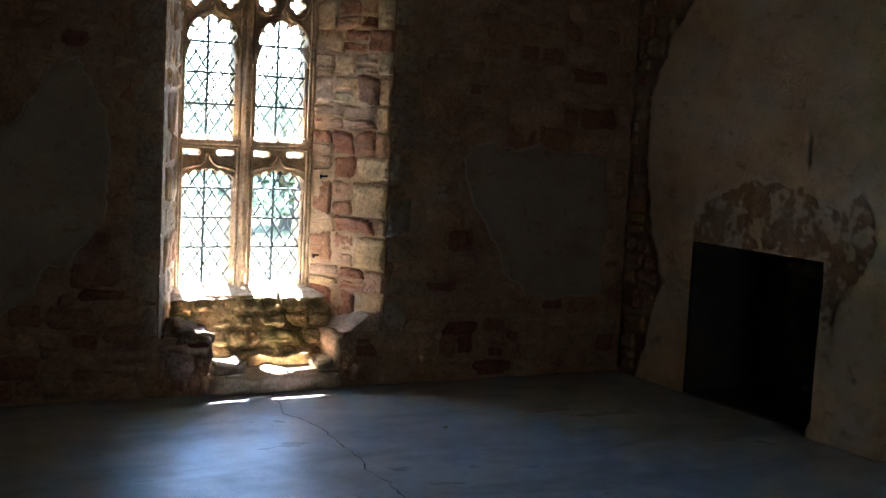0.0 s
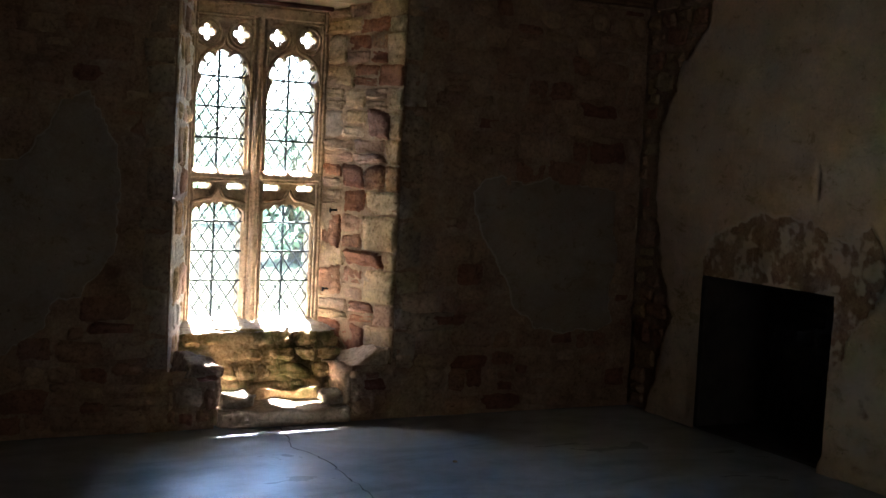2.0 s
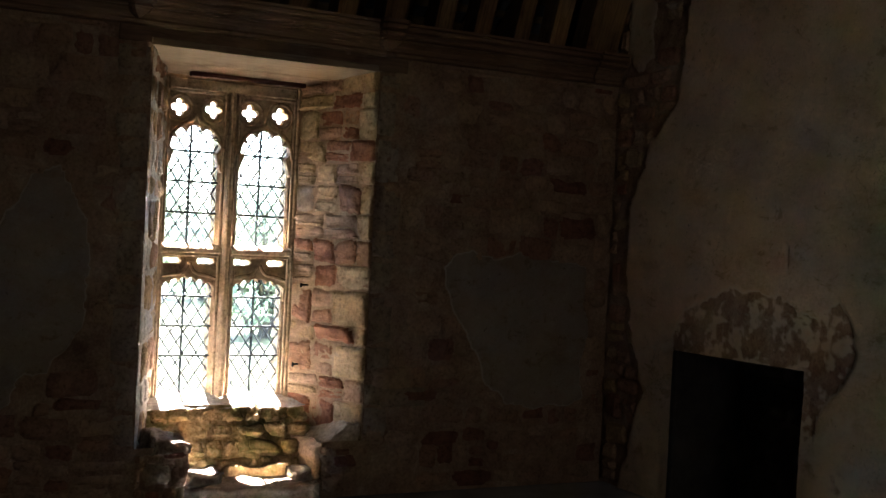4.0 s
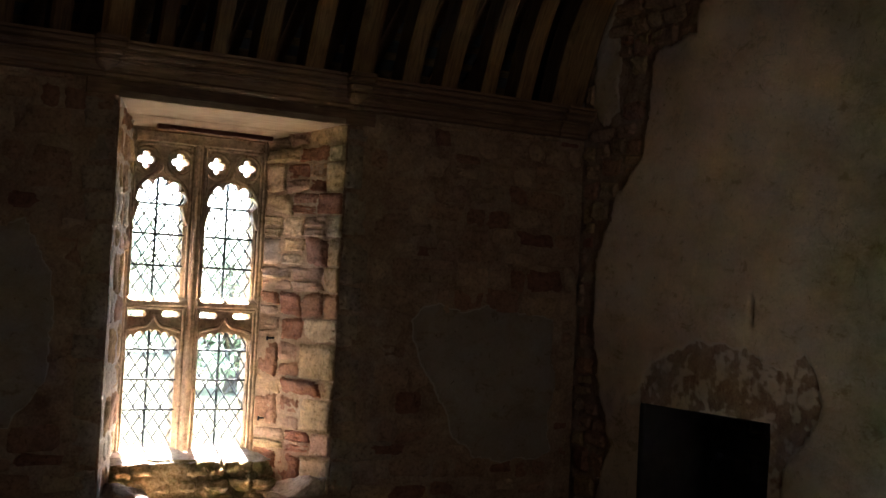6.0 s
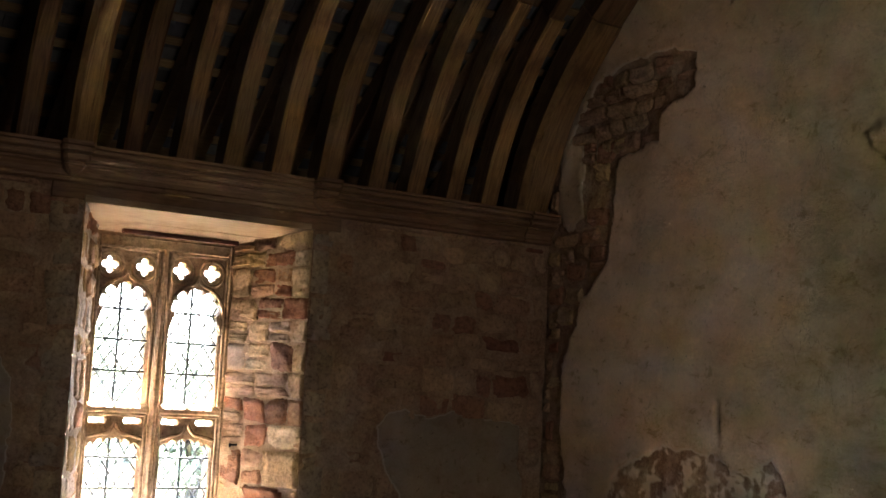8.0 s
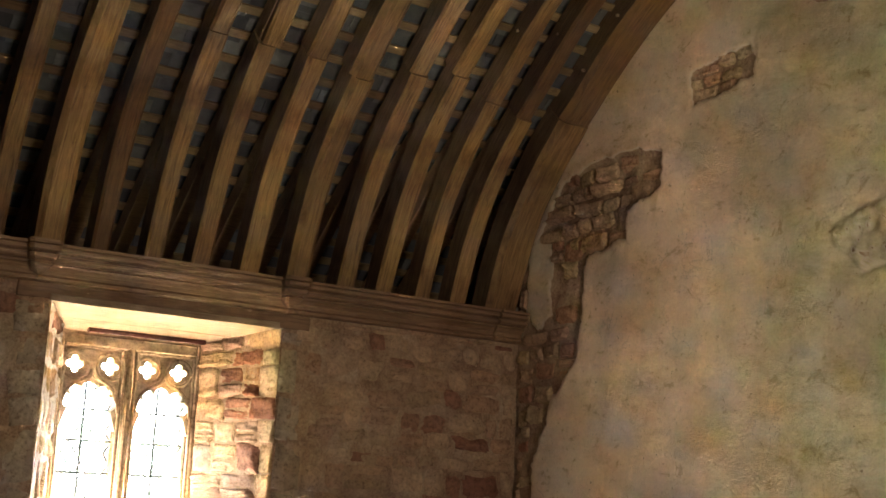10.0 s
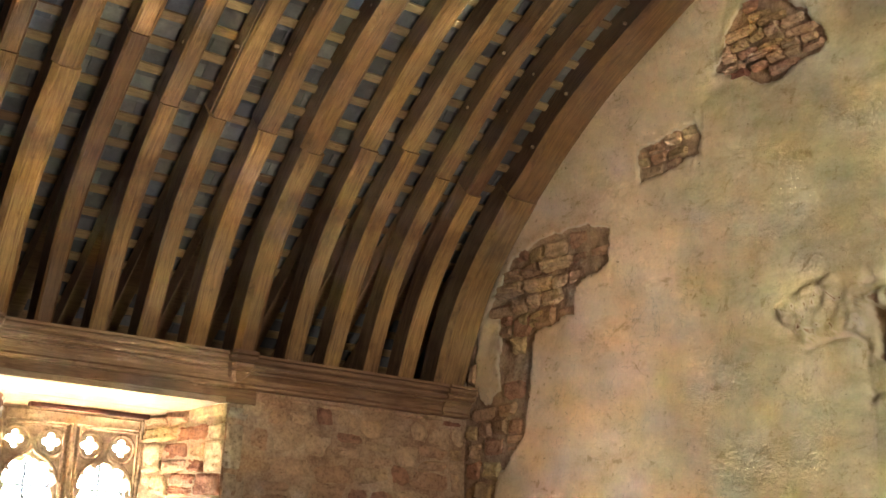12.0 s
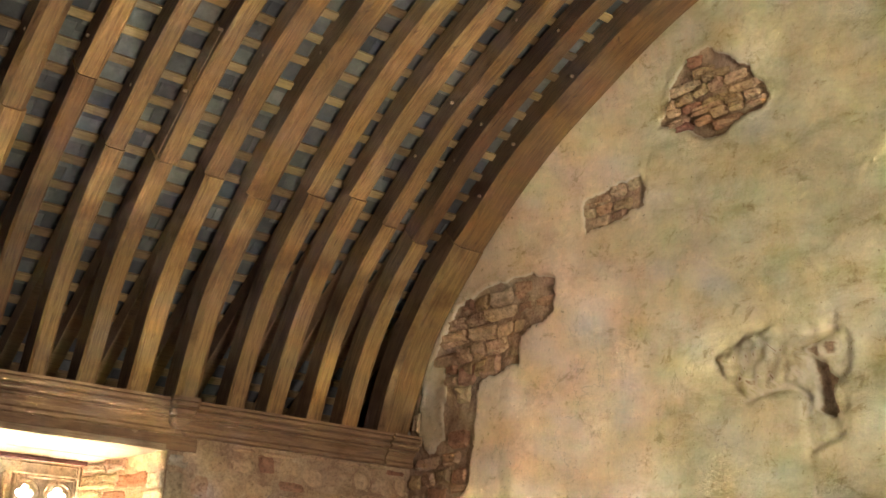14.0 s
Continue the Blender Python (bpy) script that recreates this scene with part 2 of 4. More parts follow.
def plain(name, colour, rough=0.8, metal=0.0, var=0.3, scale=20):
    m, nt, b = nodes_of(name, rough, metal)
    n = noise_of(nt, scale, 6, 0.65)
    c = mixed(nt, colour, ramp(nt, n, [(0.3, (0.5, 0.5, 0.5)), (0.65, (1.2, 1.2, 1.2))]), var * 2, "MULTIPLY")
    nt.links.new(c, b.inputs["Base Color"])
    bump(nt, b, n, 0.4, 0.004)
    return m


LEAD = plain("lead_came", (0.06, 0.062, 0.066), 0.85, 0.0)
IRON = plain("iron_bar", (0.03, 0.03, 0.033), 0.9, 0.0)
SOOT = plain("sooty_stone", (0.065, 0.054, 0.047), 0.95, 0, 0.4, 9)
CRACK = plain("crack_dirt", (0.045, 0.045, 0.05), 0.95)
LIMEWALL = plain("bare_stone_wall", (0.245, 0.19, 0.14), 0.9, 0, 0.25, 4)
GRASS = plain("grass", (0.19, 0.165, 0.075), 0.9, 0, 0.4, 3)


def leaf():
    m, nt, b = nodes_of("leaf", 0.6)
    b.inputs["Base Color"].default_value = (0.19, 0.23, 0.14, 1)
    tl = node(nt, "ShaderNodeBsdfTranslucent", Color=(0.50, 0.57, 0.42, 1))
    mx = node(nt, "ShaderNodeMixShader", Fac=0.55)
    nt.links.new(b.outputs[0], mx.inputs[1])
    nt.links.new(tl.outputs[0], mx.inputs[2])
    nt.links.new(mx.outputs[0], nt.nodes["Material Output"].inputs[0])
    return m


LEAF = leaf()
BARK = plain("bark", (0.11, 0.085, 0.06), 0.95, 0, 0.4, 8)


def glass():
    m = bpy.data.materials.new("leaded_glass")
    m.use_nodes = True
    nt = m.node_tree
    nt.nodes.remove(nt.nodes["Principled BSDF"])
    tr = node(nt, "ShaderNodeBsdfTransparent", Color=(0.56, 0.60, 0.62, 1))
    gl = node(nt, "ShaderNodeBsdfGlossy", Roughness=0.05)
    fr = node(nt, "ShaderNodeFresnel", IOR=1.45)
    mx = nt.nodes.new("ShaderNodeMixShader")
    for a, b2 in ((fr.outputs[0], mx.inputs[0]), (tr.outputs[0], mx.inputs[1]), (gl.outputs[0], mx.inputs[2]), (mx.outputs[0], nt.nodes["Material Output"].inputs[0])):
        nt.links.new(a, b2)
    return m


GLASS = glass()


# ---- mesh helpers ----
def mesh_object(name, me, mats, parent=None, label="", smooth=False):
    for mt in mats if isinstance(mats, (list, tuple)) else [mats]:
        me.materials.append(mt)
    if smooth:
        for p in me.polygons:
            p.use_smooth = True
    ob = new(name, me)
    if parent:
        ob.parent = parent
        ob.matrix_parent_inverse = parent.matrix_basis.inverted()
    return tagged(ob, label) if label else ob


def part(name, bm, mats, parent=None, label="", smooth=False):
    me = bpy.data.meshes.new(name)
    bm.normal_update()
    bm.to_mesh(me)
    bm.free()
    return mesh_object(name, me, mats, parent, label, smooth)


def empty(name, at=(0, 0, 0)):
    ob = new(name)
    ob.location = at
    ob.empty_display_size = 0.1
    return ob


def box(a, b, bevel=0.0, rough=0.0, seed=0):
    """A bmesh block from corner a to corner b, with chamfered and slightly uneven edges."""
    bm = bmesh.new()
    bmesh.ops.create_cube(bm, size=1)
    for v in bm.verts:
        v.co = Vector([(a[i] + b[i]) / 2 + v.co[i] * (b[i] - a[i]) for i in range(3)])
    if bevel:
        bmesh.ops.bevel(bm, geom=bm.edges[:], offset=bevel, segments=1, affect="EDGES")
    if rough:
        for v in bm.verts:
            v.co += noise.noise_vector(v.co * 7 + Vector((seed, 0, 0))) * rough
    return bm


def worn(p, amp, scale, seed=0.0):
    return noise.noise(Vector((p[0] * scale + seed, p[1] * scale - seed * 0.7, 3.1 * seed))) * amp


def inside(poly, u, v):
    """Signed distance to a polygon's outline: positive within."""
    best, odd = 1e9, False
    n = len(poly)
    for i in range(n):
        (x1, y1), (x2, y2) = poly[i], poly[(i + 1) % n]
        if (y1 > v) != (y2 > v) and u < (x2 - x1) * (v - y1) / (y2 - y1) + x1:
            odd = not odd
        dx, dy = x2 - x1, y2 - y1
        s = max(0.0, min(1.0, ((u - x1) * dx + (v - y1) * dy) / (dx * dx + dy * dy + 1e-12)))
        best = min(best, (u - x1 - s * dx) ** 2 + (v - y1 - s * dy) ** 2)
    return math.sqrt(best) if odd else -math.sqrt(best)


def ragged(poly, u, v, amp=0.03, seed=1.0):
    return inside(poly, u + worn((u, v), amp, 9, seed) + worn((u, v), amp * 0.5, 28, seed), v + worn((u, v), amp, 9, seed + 4) + worn((u, v), amp * 0.5, 28, seed + 2))


def step(d, width=0.02):
    s = max(0.0, min(1.0, d / width + 0.5))
    return s * s * (3 - 2 * s)


def relief(name, us, vs, place, depth, keep, mat, parent=None, label=""):
    """A wall face as a fine sheet: place(u, v, d) with d metres proud of the wall's plane; depth gives d, or d and how bare the wall is."""
    verts, faces, masks = [], [], []
    for v in vs:
        for u in us:
            d = depth(u, v)
            if isinstance(d, tuple):
                masks.append(d[1])
                d = d[0]
            verts.append(place(u, v, d))
    n = len(us)
    for j in range(len(vs) - 1):
        for i in range(n - 1):
            cu, cv = (us[i] + us[i + 1]) / 2, (vs[j] + vs[j + 1]) / 2
            if keep(cu, cv):
                a = j * n + i
                faces.append((a, a + 1, a + n + 1, a + n))
    me = bpy.data.meshes.new(name)
    me.from_pydata(verts, [], faces)
    me.update()
    if masks:
        me.attributes.new("bare", "FLOAT", "POINT").data.foreach_set("value", masks)
    return mesh_object(name, me, mat, parent, label, True)


def lines(a, b, stepping, *through_points):
    """Grid lines from a to b about stepping apart that also pass through the given values."""
    stops = sorted({a, b, *[p for p in through_points if a < p < b]})
    out = []
    for p, q in zip(stops, stops[1:]):
        n = max(1, round((q - p) / stepping))
        out += [p + (q - p) * k / n for k in range(n)]
    return out + [stops[-1]]


def stone_mesh(name, place, u0, u1, v0, v1, proud, rng, back=0.02, round_off=0.2, wild=1.0, n=5):
    """One rough stone: a 5 by 5 patch of its face, rounded into the joint all round."""
    ru, rv = min(round_off * 0.6 * (u1 - u0), round_off * 0.14), min(round_off * (v1 - v0), round_off * 0.14)
    su = [u0] + [u0 + ru + (u1 - u0 - 2 * ru) * k / (n - 3) for k in range(n - 2)] + [u1]
    sv = [v0] + [v0 + rv + (v1 - v0 - 2 * rv) * k / (n - 3) for k in range(n - 2)] + [v1]
    lean = [rng.uniform(-0.09, 0.09) for _ in range(4)]
    tilt_u, tilt_v = rng.uniform(-0.6, 0.6) * proud, rng.uniform(-0.6, 0.6) * proud
    verts = []
    ju, jv, last = (u1 - u0) * 0.36 / (n - 1), (v1 - v0) * 0.46 / (n - 1), n - 1
    for j in range(n):
        for i in range(n):
            edge = i in (0, last) or j in (0, last)
            u, v = su[i], sv[j]
            if i in (0, last) and j in (0, last):
                u, v = u + ((u0 + u1) / 2 - u) * 0.16 * wild, v + ((v0 + v1) / 2 - v) * 0.2 * wild
            fu, fv = (u - u0) / (u1 - u0) - 0.5, (v - v0) / (v1 - v0) - 0.5
            u, v = u + (lean[0] * fv + lean[1] * fu * fv) * (u1 - u0) * wild, v + (lean[2] * fu + lean[3] * fu * fv) * (v1 - v0) * wild * 1.5
            u, v = u + rng.uniform(-ju, ju) * 0.5 * wild, v + rng.uniform(-jv, jv) * 0.5 * wild
            d = -back if edge else proud * rng.uniform(0.45, 1.35) + tilt_u * 2 * fu + tilt_v * 2 * fv
            verts.append(place(u, v, d))
    faces = [(j * n + i, j * n + i + 1, j * n + i + n + 1, j * n + i + n) for j in range(n - 1) for i in range(n - 1)]
    me = bpy.data.meshes.new(name)
    me.from_pydata(verts, [], faces)
    me.update()
    return me


def rubble(parent, place, u0, u1, v0, v1, allowed, seed, course=(0.10, 0.19), width=(0.13, 0.34), proud=(0.008, 0.03), pick=None, joint=0.012, smooth=True, wild=1.5):
    """Roughly coursed stones, each a piece of its own, wherever allowed(u, v) says the wall is bare."""
    rng = random.Random(seed)
    v = v0
    while v < v1 - 0.05:
        h = min(rng.uniform(*course), v1 - v)
        u = u0 - rng.uniform(0, 0.1)
        while u < u1 - 0.03:
            w = rng.uniform(*width)
            e = min(u + w, u1)
            if e - u > 0.05 and allowed((u + e) / 2, v + h / 2) and allowed(u + 0.02, v + h / 2) and allowed(e - 0.02, v + h / 2):
                lift = rng.uniform(-0.022, 0.022)
                cut = [(v, v + h)]
                if h > 0.15 and rng.random() < 0.3:
                    cut = [(v, v + h * 0.5), (v + h * 0.5, v + h)]
                for c0, c1 in cut:
                    me = stone_mesh("stone", place, max(u, u0) + joint, e - joint, c0 + joint + lift, c1 - joint + lift, rng.uniform(*proud), rng, 0.012, 0.22, wild)
                    mesh_object("stone", me, pick(rng, (u + e) / 2, v) if pick else RUBBLE, parent, "", smooth)
            u = e
        v += h


# ---- floor and plain closing walls ----
def build_floor():
    us, vs = lines(XW - 0.2, XE + 0.9, 0.12), lines(YS - 0.2, YW + 0.9, 0.12)
    ob = relief("floor", us, vs, lambda u, v, d: (u, v, d), lambda u, v: worn((u, v), 0.006, 0.9) + worn((u, v), 0.002, 3) - 0.003, lambda u, v: True, CONCRETE)
    tagged(ob, "worn blue-grey concrete screed floor with a crack", "floor", kind="structure")
    rng = random.Random(4)
    way = [(2.61, 7.04), (2.50, 6.55), (2.57, 6.22), (2.55, 5.84), (2.53, 5.51), (2.48, 5.36), (2.50, 5.11), (2.46, 4.87), (2.50, 4.4)]
    pts = []
    for (x1, y1), (x2, y2) in zip(way, way[1:]):
        n = max(2, int(math.hypot(x2 - x1, y2 - y1) / 0.04))
        pts += [(x1 + (x2 - x1) * k / n + rng.uniform(-0.012, 0.012), y1 + (y2 - y1) * k / n) for k in range(n)]
    bm = bmesh.new()
    prev = None
    for x, y in pts:
        w = rng.uniform(0.0012, 0.0055)
        z = worn((x, y), 0.006, 0.9) + worn((x, y), 0.002, 3) + 0.0015
        pair = [bm.verts.new((x - w, y, z)), bm.verts.new((x + w, y, z))]
        if prev:
            bm.faces.new((prev[0], prev[1], pair[1], pair[0]))
        prev = pair
    part("crack", bm, CRACK, ob, "dark crack in the screed")


build_floor()


def structure(name, bm, mat, label, category="wall"):
    return tagged(part(name, bm, mat), label, category, kind="structure")


structure("wall_west", box((XW - 0.5, YS - 0.5, -0.1), (XW, YW + 1.0, 6.4)), LIMEWALL, "plain stone wall closing the room", "wall")
south_wall = structure("wall_south", box((XW, YS - 0.5, -0.1), (SX0, YS, 3.2)), LIMEWALL, "plain stone wall closing the room", "wall")
# blind recess round the added fill lamp, closed at its back
part("wall_core", box((SX1, YS - 0.5, -0.1), (XE, YS, 3.2)), LIMEWALL, south_wall)
part("wall_core", box((SX0, YS - 0.5, -0.1), (SX1, YS, SZ0)), LIMEWALL, south_wall)
part("wall_core", box((SX0, YS - 0.5, SZ1), (SX1, YS, 3.2)), LIMEWALL, south_wall)
part("wall_core", box((SX0, YS - 0.5, SZ0), (SX1, YS - 0.3, SZ1)), LIMEWALL, south_wall)

# ---- north wall ----
FL, FR, HEAD = 1.90, 3.377, 2.75        # the embrasure's front edges and head
BL, BR = 2.17, 3.12                      # its back edges
PL_LEFT = [(-2, 0.25), (0.4, 0.30), (1.0, 0.51), (1.18, 0.65), (1.225, 0.76), (1.395, 0.87), (1.49, 0.955), (1.57, 1.10), (1.595, 1.365), (1.555, 1.69), (1.485, 1.875), (1.375, 1.96), (1.25, 1.93), (1.165, 1.775), (1.045, 1.615), (0.5, 1.60), (-2, 1.7)]
PL_RIGHT = [(3.905, 1.51), (4.0, 1.61), (4.13, 1.63), (4.29, 1.56), (4.515, 1.62), (4.75, 1.58), (5.08, 1.55), (5.06, 1.30), (5.12, 1.10), (5.05, 0.85), (5.08, 0.60), (4.95, 0.555), (4.67, 0.54), (4.44, 0.585), (4.27, 0.74), (4.19, 0.93), (4.07, 1.10), (3.975, 1.27)]
PL_BAND = [(3.40, 0.36), (3.62, 0.36), (3.58, 0.9), (3.62, 1.6), (3.56, 2.2), (3.60, 2.72), (3.40, 2.72)]
PL_BANDL = [(1.90, 0.36), (1.72, 0.6), (1.76, 1.3), (1.70, 2.0), (1.74, 2.7), (1.90, 2.72)]


def north(u, v, d):
    return (u, YW - d, v)


def north_plaster(u, v):
    return max(ragged(PL_LEFT, u, v, 0.045, 1.0), ragged(PL_RIGHT, u, v, 0.022, 2.0))


def north_band(u, v):
    return max(ragged(PL_BAND, u, v, 0.03, 3.0), ragged(PL_BANDL, u, v, 0.03, 5.0))


def north_depth(u, v):
    fade = step(min(abs(u - FL), abs(u - FR)), 0.1) if 0.3 < v < 2.8 else 1.0
    d = worn((u, v), 0.014, 1.1) + worn((u, v), 0.012, 5, 2) + worn((u, v), 0.010, 15, 5)
    p = north_plaster(u, v)
    s = step(p)
    return d * (1 - 0.6 * s) * fade + 0.028 * s, max(0.0, 1 - step(p, 0.035))


def in_window(u, v):
    return (FL < u < FR and 0.36 < v < HEAD) or (2.20 < u < 3.10 and v < 0.36)


us = lines(XW, XE + 0.02, 0.02, FL, FR, 2.20, 3.10, 0.0)
us = [u for u in us if u >= 0.4]
us = [XW, 0.0] + us
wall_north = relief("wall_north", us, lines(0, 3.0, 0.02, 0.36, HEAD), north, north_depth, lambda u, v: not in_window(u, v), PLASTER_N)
tagged(wall_north, "rubble stone wall with patches of old plaster round a deep window", "wall", kind="structure")
for a, b in (((XW, YW + 0.05, -0.1), (FL - 0.02, 8.25, 3.05)), ((FR + 0.02, YW + 0.05, -0.1), (XE + 0.9, 8.25, 3.05)), ((FL - 0.02, YW + 0.05, HEAD + 0.18), (FR + 0.02, 8.25, 3.05)),
             ((FL - 0.02, YB + 0.2, -0.1), (FR + 0.02, 8.25, 0.50)), ((FL - 0.02, YB + 0.24, 0.5), (BL - 0.05, 8.25, HEAD + 0.18)), ((BR + 0.05, YB + 0.24, 0.5), (FR + 0.02, 8.25, HEAD + 0.18)), ((BL - 0.05, YB + 0.24, 2.66), (BR + 0.05, 8.25, HEAD + 0.18))):
    part("wall_core", box(a, b), LIMEWALL, wall_north)
part("eaves_fill", box((XW, 8.1, 3.0), (XE + 0.9, 8.25, 3.12)), LIMEWALL, wall_north)


# ---- east wall ----
BARE_CORNER = [(7.22, 2.87), (7.14, 3.36), (6.90, 3.62), (6.60, 3.96), (6.28, 4.06), (5.87, 4.06), (5.62, 3.97), (5.59, 3.76), (5.94, 3.63), (5.97, 3.46), (6.38, 3.40), (6.40, 3.07), (6.44, 2.69), (6.70, 2.44), (6.90, 2.0), (6.90, 1.5), (6.84, 1.2), (6.66, 0.7), (6.80, 0.35), (6.90, 0.0), (7.22, 0.0)]
WHITE_BIT = [(7.02, 3.55), (6.78, 3.60), (6.73, 3.05), (6.86, 2.92), (7.03, 3.06)]
LOZENGE = [(5.365, 4.43), (5.21, 4.465), (4.865, 4.495), (4.83, 4.385), (4.845, 4.295), (5.085, 4.245), (5.335, 4.21)]
TRIANGLE = [(4.74, 4.79), (4.64, 4.865), (4.605, 5.005), (4.56, 5.10), (4.49, 5.125), (4.41, 5.17), (4.34, 5.175), (4.18, 5.07), (4.04, 4.95), (3.945, 4.81), (3.887, 4.70), (3.92, 4.66), (4.07, 4.64), (4.195, 4.605), (4.32, 4.585), (4.415, 4.62), (4.465, 4.68), (4.515, 4.73), (4.65, 4.74)]
CORBEL = [(4.25, 3.215), (4.18, 3.28), (4.05, 3.31), (3.885, 3.345), (3.845, 3.245), (3.735, 3.215), (3.695, 3.15), (3.71, 3.04), (3.745, 3.00), (3.815, 3.03), (3.92, 3.025), (4.085, 3.00), (4.16, 3.085)]
SOCKET = [(3.725, 3.345), (3.535, 3.355), (3.445, 3.235), (3.475, 3.035), (3.48, 2.77), (3.725, 2.67), (3.755, 2.95), (3.70, 3.0), (3.70, 3.2)]
SLOT = [(3.69, 3.16), (3.62, 3.12), (3.60, 3.055), (3.56, 3.035), (3.57, 2.935), (3.553, 2.87), (3.60, 2.84), (3.685, 2.88), (3.662, 2.975), (3.687, 3.065)]
SEAM = [(4.86, 4.20), (4.84, 4.52), (4.72, 4.95), (4.60, 5.30), (4.56, 5.29), (4.68, 4.92), (4.80, 4.5), (4.825, 4.20)]
UNDERCUT = [(4.105, 3.0), (3.92, 3.03), (3.813, 3.04), (3.74, 3.0), (3.695, 2.955), (3.71, 2.925), (3.755, 2.965), (3.815, 3.0), (3.92, 2.995), (4.09, 2.965)]
LID = [(3.73, 3.305), (3.595, 3.325), (3.53, 3.31), (3.535, 3.275), (3.627, 3.265), (3.725, 3.268)]
BITS = [(3.693, 3.197), (3.595, 3.235), (3.51, 3.21), (3.507, 3.168), (3.55, 3.14), (3.635, 3.147), (3.684, 3.17)]
CRACKLINE = [(3.723, 2.693), (3.562, 2.74), (3.496, 2.765), (3.494, 2.742), (3.557, 2.717), (3.715, 2.669)]
CHASE = [(3.75, 2.975), (3.68, 2.87), (3.69, 2.69), (3.68, 2.40), (3.66, 1.6), (3.70, 1.6), (3.715, 2.40), (3.725, 2.68)]
OVER_FIRE = [(6.56, 1.02), (6.43, 1.05), (6.26, 1.30), (6.055, 1.385), (5.89, 1.46), (5.76, 1.49), (5.66, 1.455), (5.415, 1.46), (5.265, 1.375), (5.095, 1.345), (4.94, 1.46), (4.83, 1.33), (4.785, 1.14), (4.90, 1.0), (5.04, 0.80), (5.08, 0.62), (5.18, 0.60), (5.20, 1.02)]
FY0, FY1, FZ = 5.17, 6.34, 1.03          # fireplace opening


def east(u, v, d):
    return (XE - d, u, v)


def bare(u, v):
    return max(ragged(BARE_CORNER, u, v, 0.03, 1.0), ragged(LOZENGE, u, v, 0.03, 2.0), ragged(TRIANGLE, u, v, 0.028, 3.0)) if 3.7 < u else -1.0


def east_depth(u, v):
    d = worn((u, v), 0.028, 0.8, 9) + worn((u, v), 0.018, 3.0, 2) + worn((u, v), 0.007, 10, 5) + worn((u, v), 0.003, 24, 7)
    if u < 3.2:
        return d, 0.0
    gap = max(FY0 - u, u - FY1, v - FZ)
    d *= 0.15 + 0.85 * step(gap - 0.06, 0.12)
    raw = bare(u, v)
    b, mask = step(raw, 0.022), step(raw, 0.04)
    if u > 6.6:
        w = ragged(WHITE_BIT, u, v, 0.045, 4.0)
        b, mask = b * (1 - 0.6 * step(w, 0.05)), mask * (1 - step(w, 0.05)) + 0.2 * step(w, 0.05)
    d -= b * (0.034 + worn((u, v), 0.012, 14, 7))
    if u < 4.4 and 1.4 < v < 3.5:
        k = step(ragged(CORBEL, u, v, 0.02, 6.0), 0.03)
        crag = worn((u, v * 1.5), 1.0, 9, 1) + worn((u, v), 0.8, 21, 2)
        d += k * (0.032 + 0.024 * crag)
        k2, k3, k4 = step(ragged(SOCKET, u, v, 0.03, 8.0), 0.04), step(ragged(SLOT, u, v, 0.010, 9.0), 0.02), step(ragged(CHASE, u, v, 0.02, 2.5) + 0.012, 0.05)
        k5, k6, k7, k8 = step(ragged(UNDERCUT, u, v, 0.008, 3.5), 0.02), step(ragged(LID, u, v, 0.008, 1.5), 0.02), step(ragged(BITS, u, v, 0.012, 4.5), 0.02), step(ragged(CRACKLINE, u, v, 0.006, 2.2), 0.014)
        d += -0.022 * k2 + worn((u, v), 0.03, 13, 4) * k2 - 0.12 * k3 - 0.009 * k4 - 0.034 * k5 - 0.03 * k6 + k7 * (0.03 + worn((u, v), 0.03, 24, 3)) - 0.012 * k8
        cracks = max(0.0, 1 - abs(worn((u, v), 1.0, 10, 3)) / 0.09)
        mask = max(mask, (0.12 + 0.5 * cracks) * k, (0.14 + worn((u, v), 0.2, 17, 6)) * k2, 0.95 * k3, 0.16 * k4 + worn((u, v), 0.2, 20, 4) * k4, 0.3 * k5, 0.35 * k6, (0.45 + worn((u, v), 0.3, 24, 8)) * k7, 0.35 * k8)
    if v < 1.6 and u > 4.6:
        k = step(ragged(OVER_FIRE, u, v, 0.03, 5.0), 0.05)
        rough = worn((u, v), 1.0, 9, 6)
        d -= k * (0.020 + 0.016 * rough) * step(gap, 0.1)
        mask = max(mask, k * (0.55 + 0.34 * rough + worn((u, v), 0.35, 26, 2)))
        if u < FY0:
            low = step(0.10 - v + worn((u, v), 0.03, 6), 0.08)
            d += 0.05 * low
            mask = max(mask, (0.24 + 0.3 * worn((u, v), 1.0, 5, 8) + worn((u, v), 0.2, 18, 3)) * step(0.55 - (FY0 - u), 0.3) * step(0.9 - v, 0.4))
    if 4.5 < u < 4.9 and v > 4.15:
        k = step(ragged(SEAM, u, v, 0.02, 7.5), 0.03)
        d, mask = d - 0.008 * k, max(mask, 0.06 * k + worn((u, v), 0.3, 12, 4) * k)
    hole = math.hypot((u - 5.35) / 0.022, (v - 1.68 - (u - 5.35) * 1.2) / 0.085)
    if hole < 1.6:
        k = step(1 - hole, 0.6)
        d, mask = d - 0.05 * k, max(mask, 0.7 * k)
    return d, mask


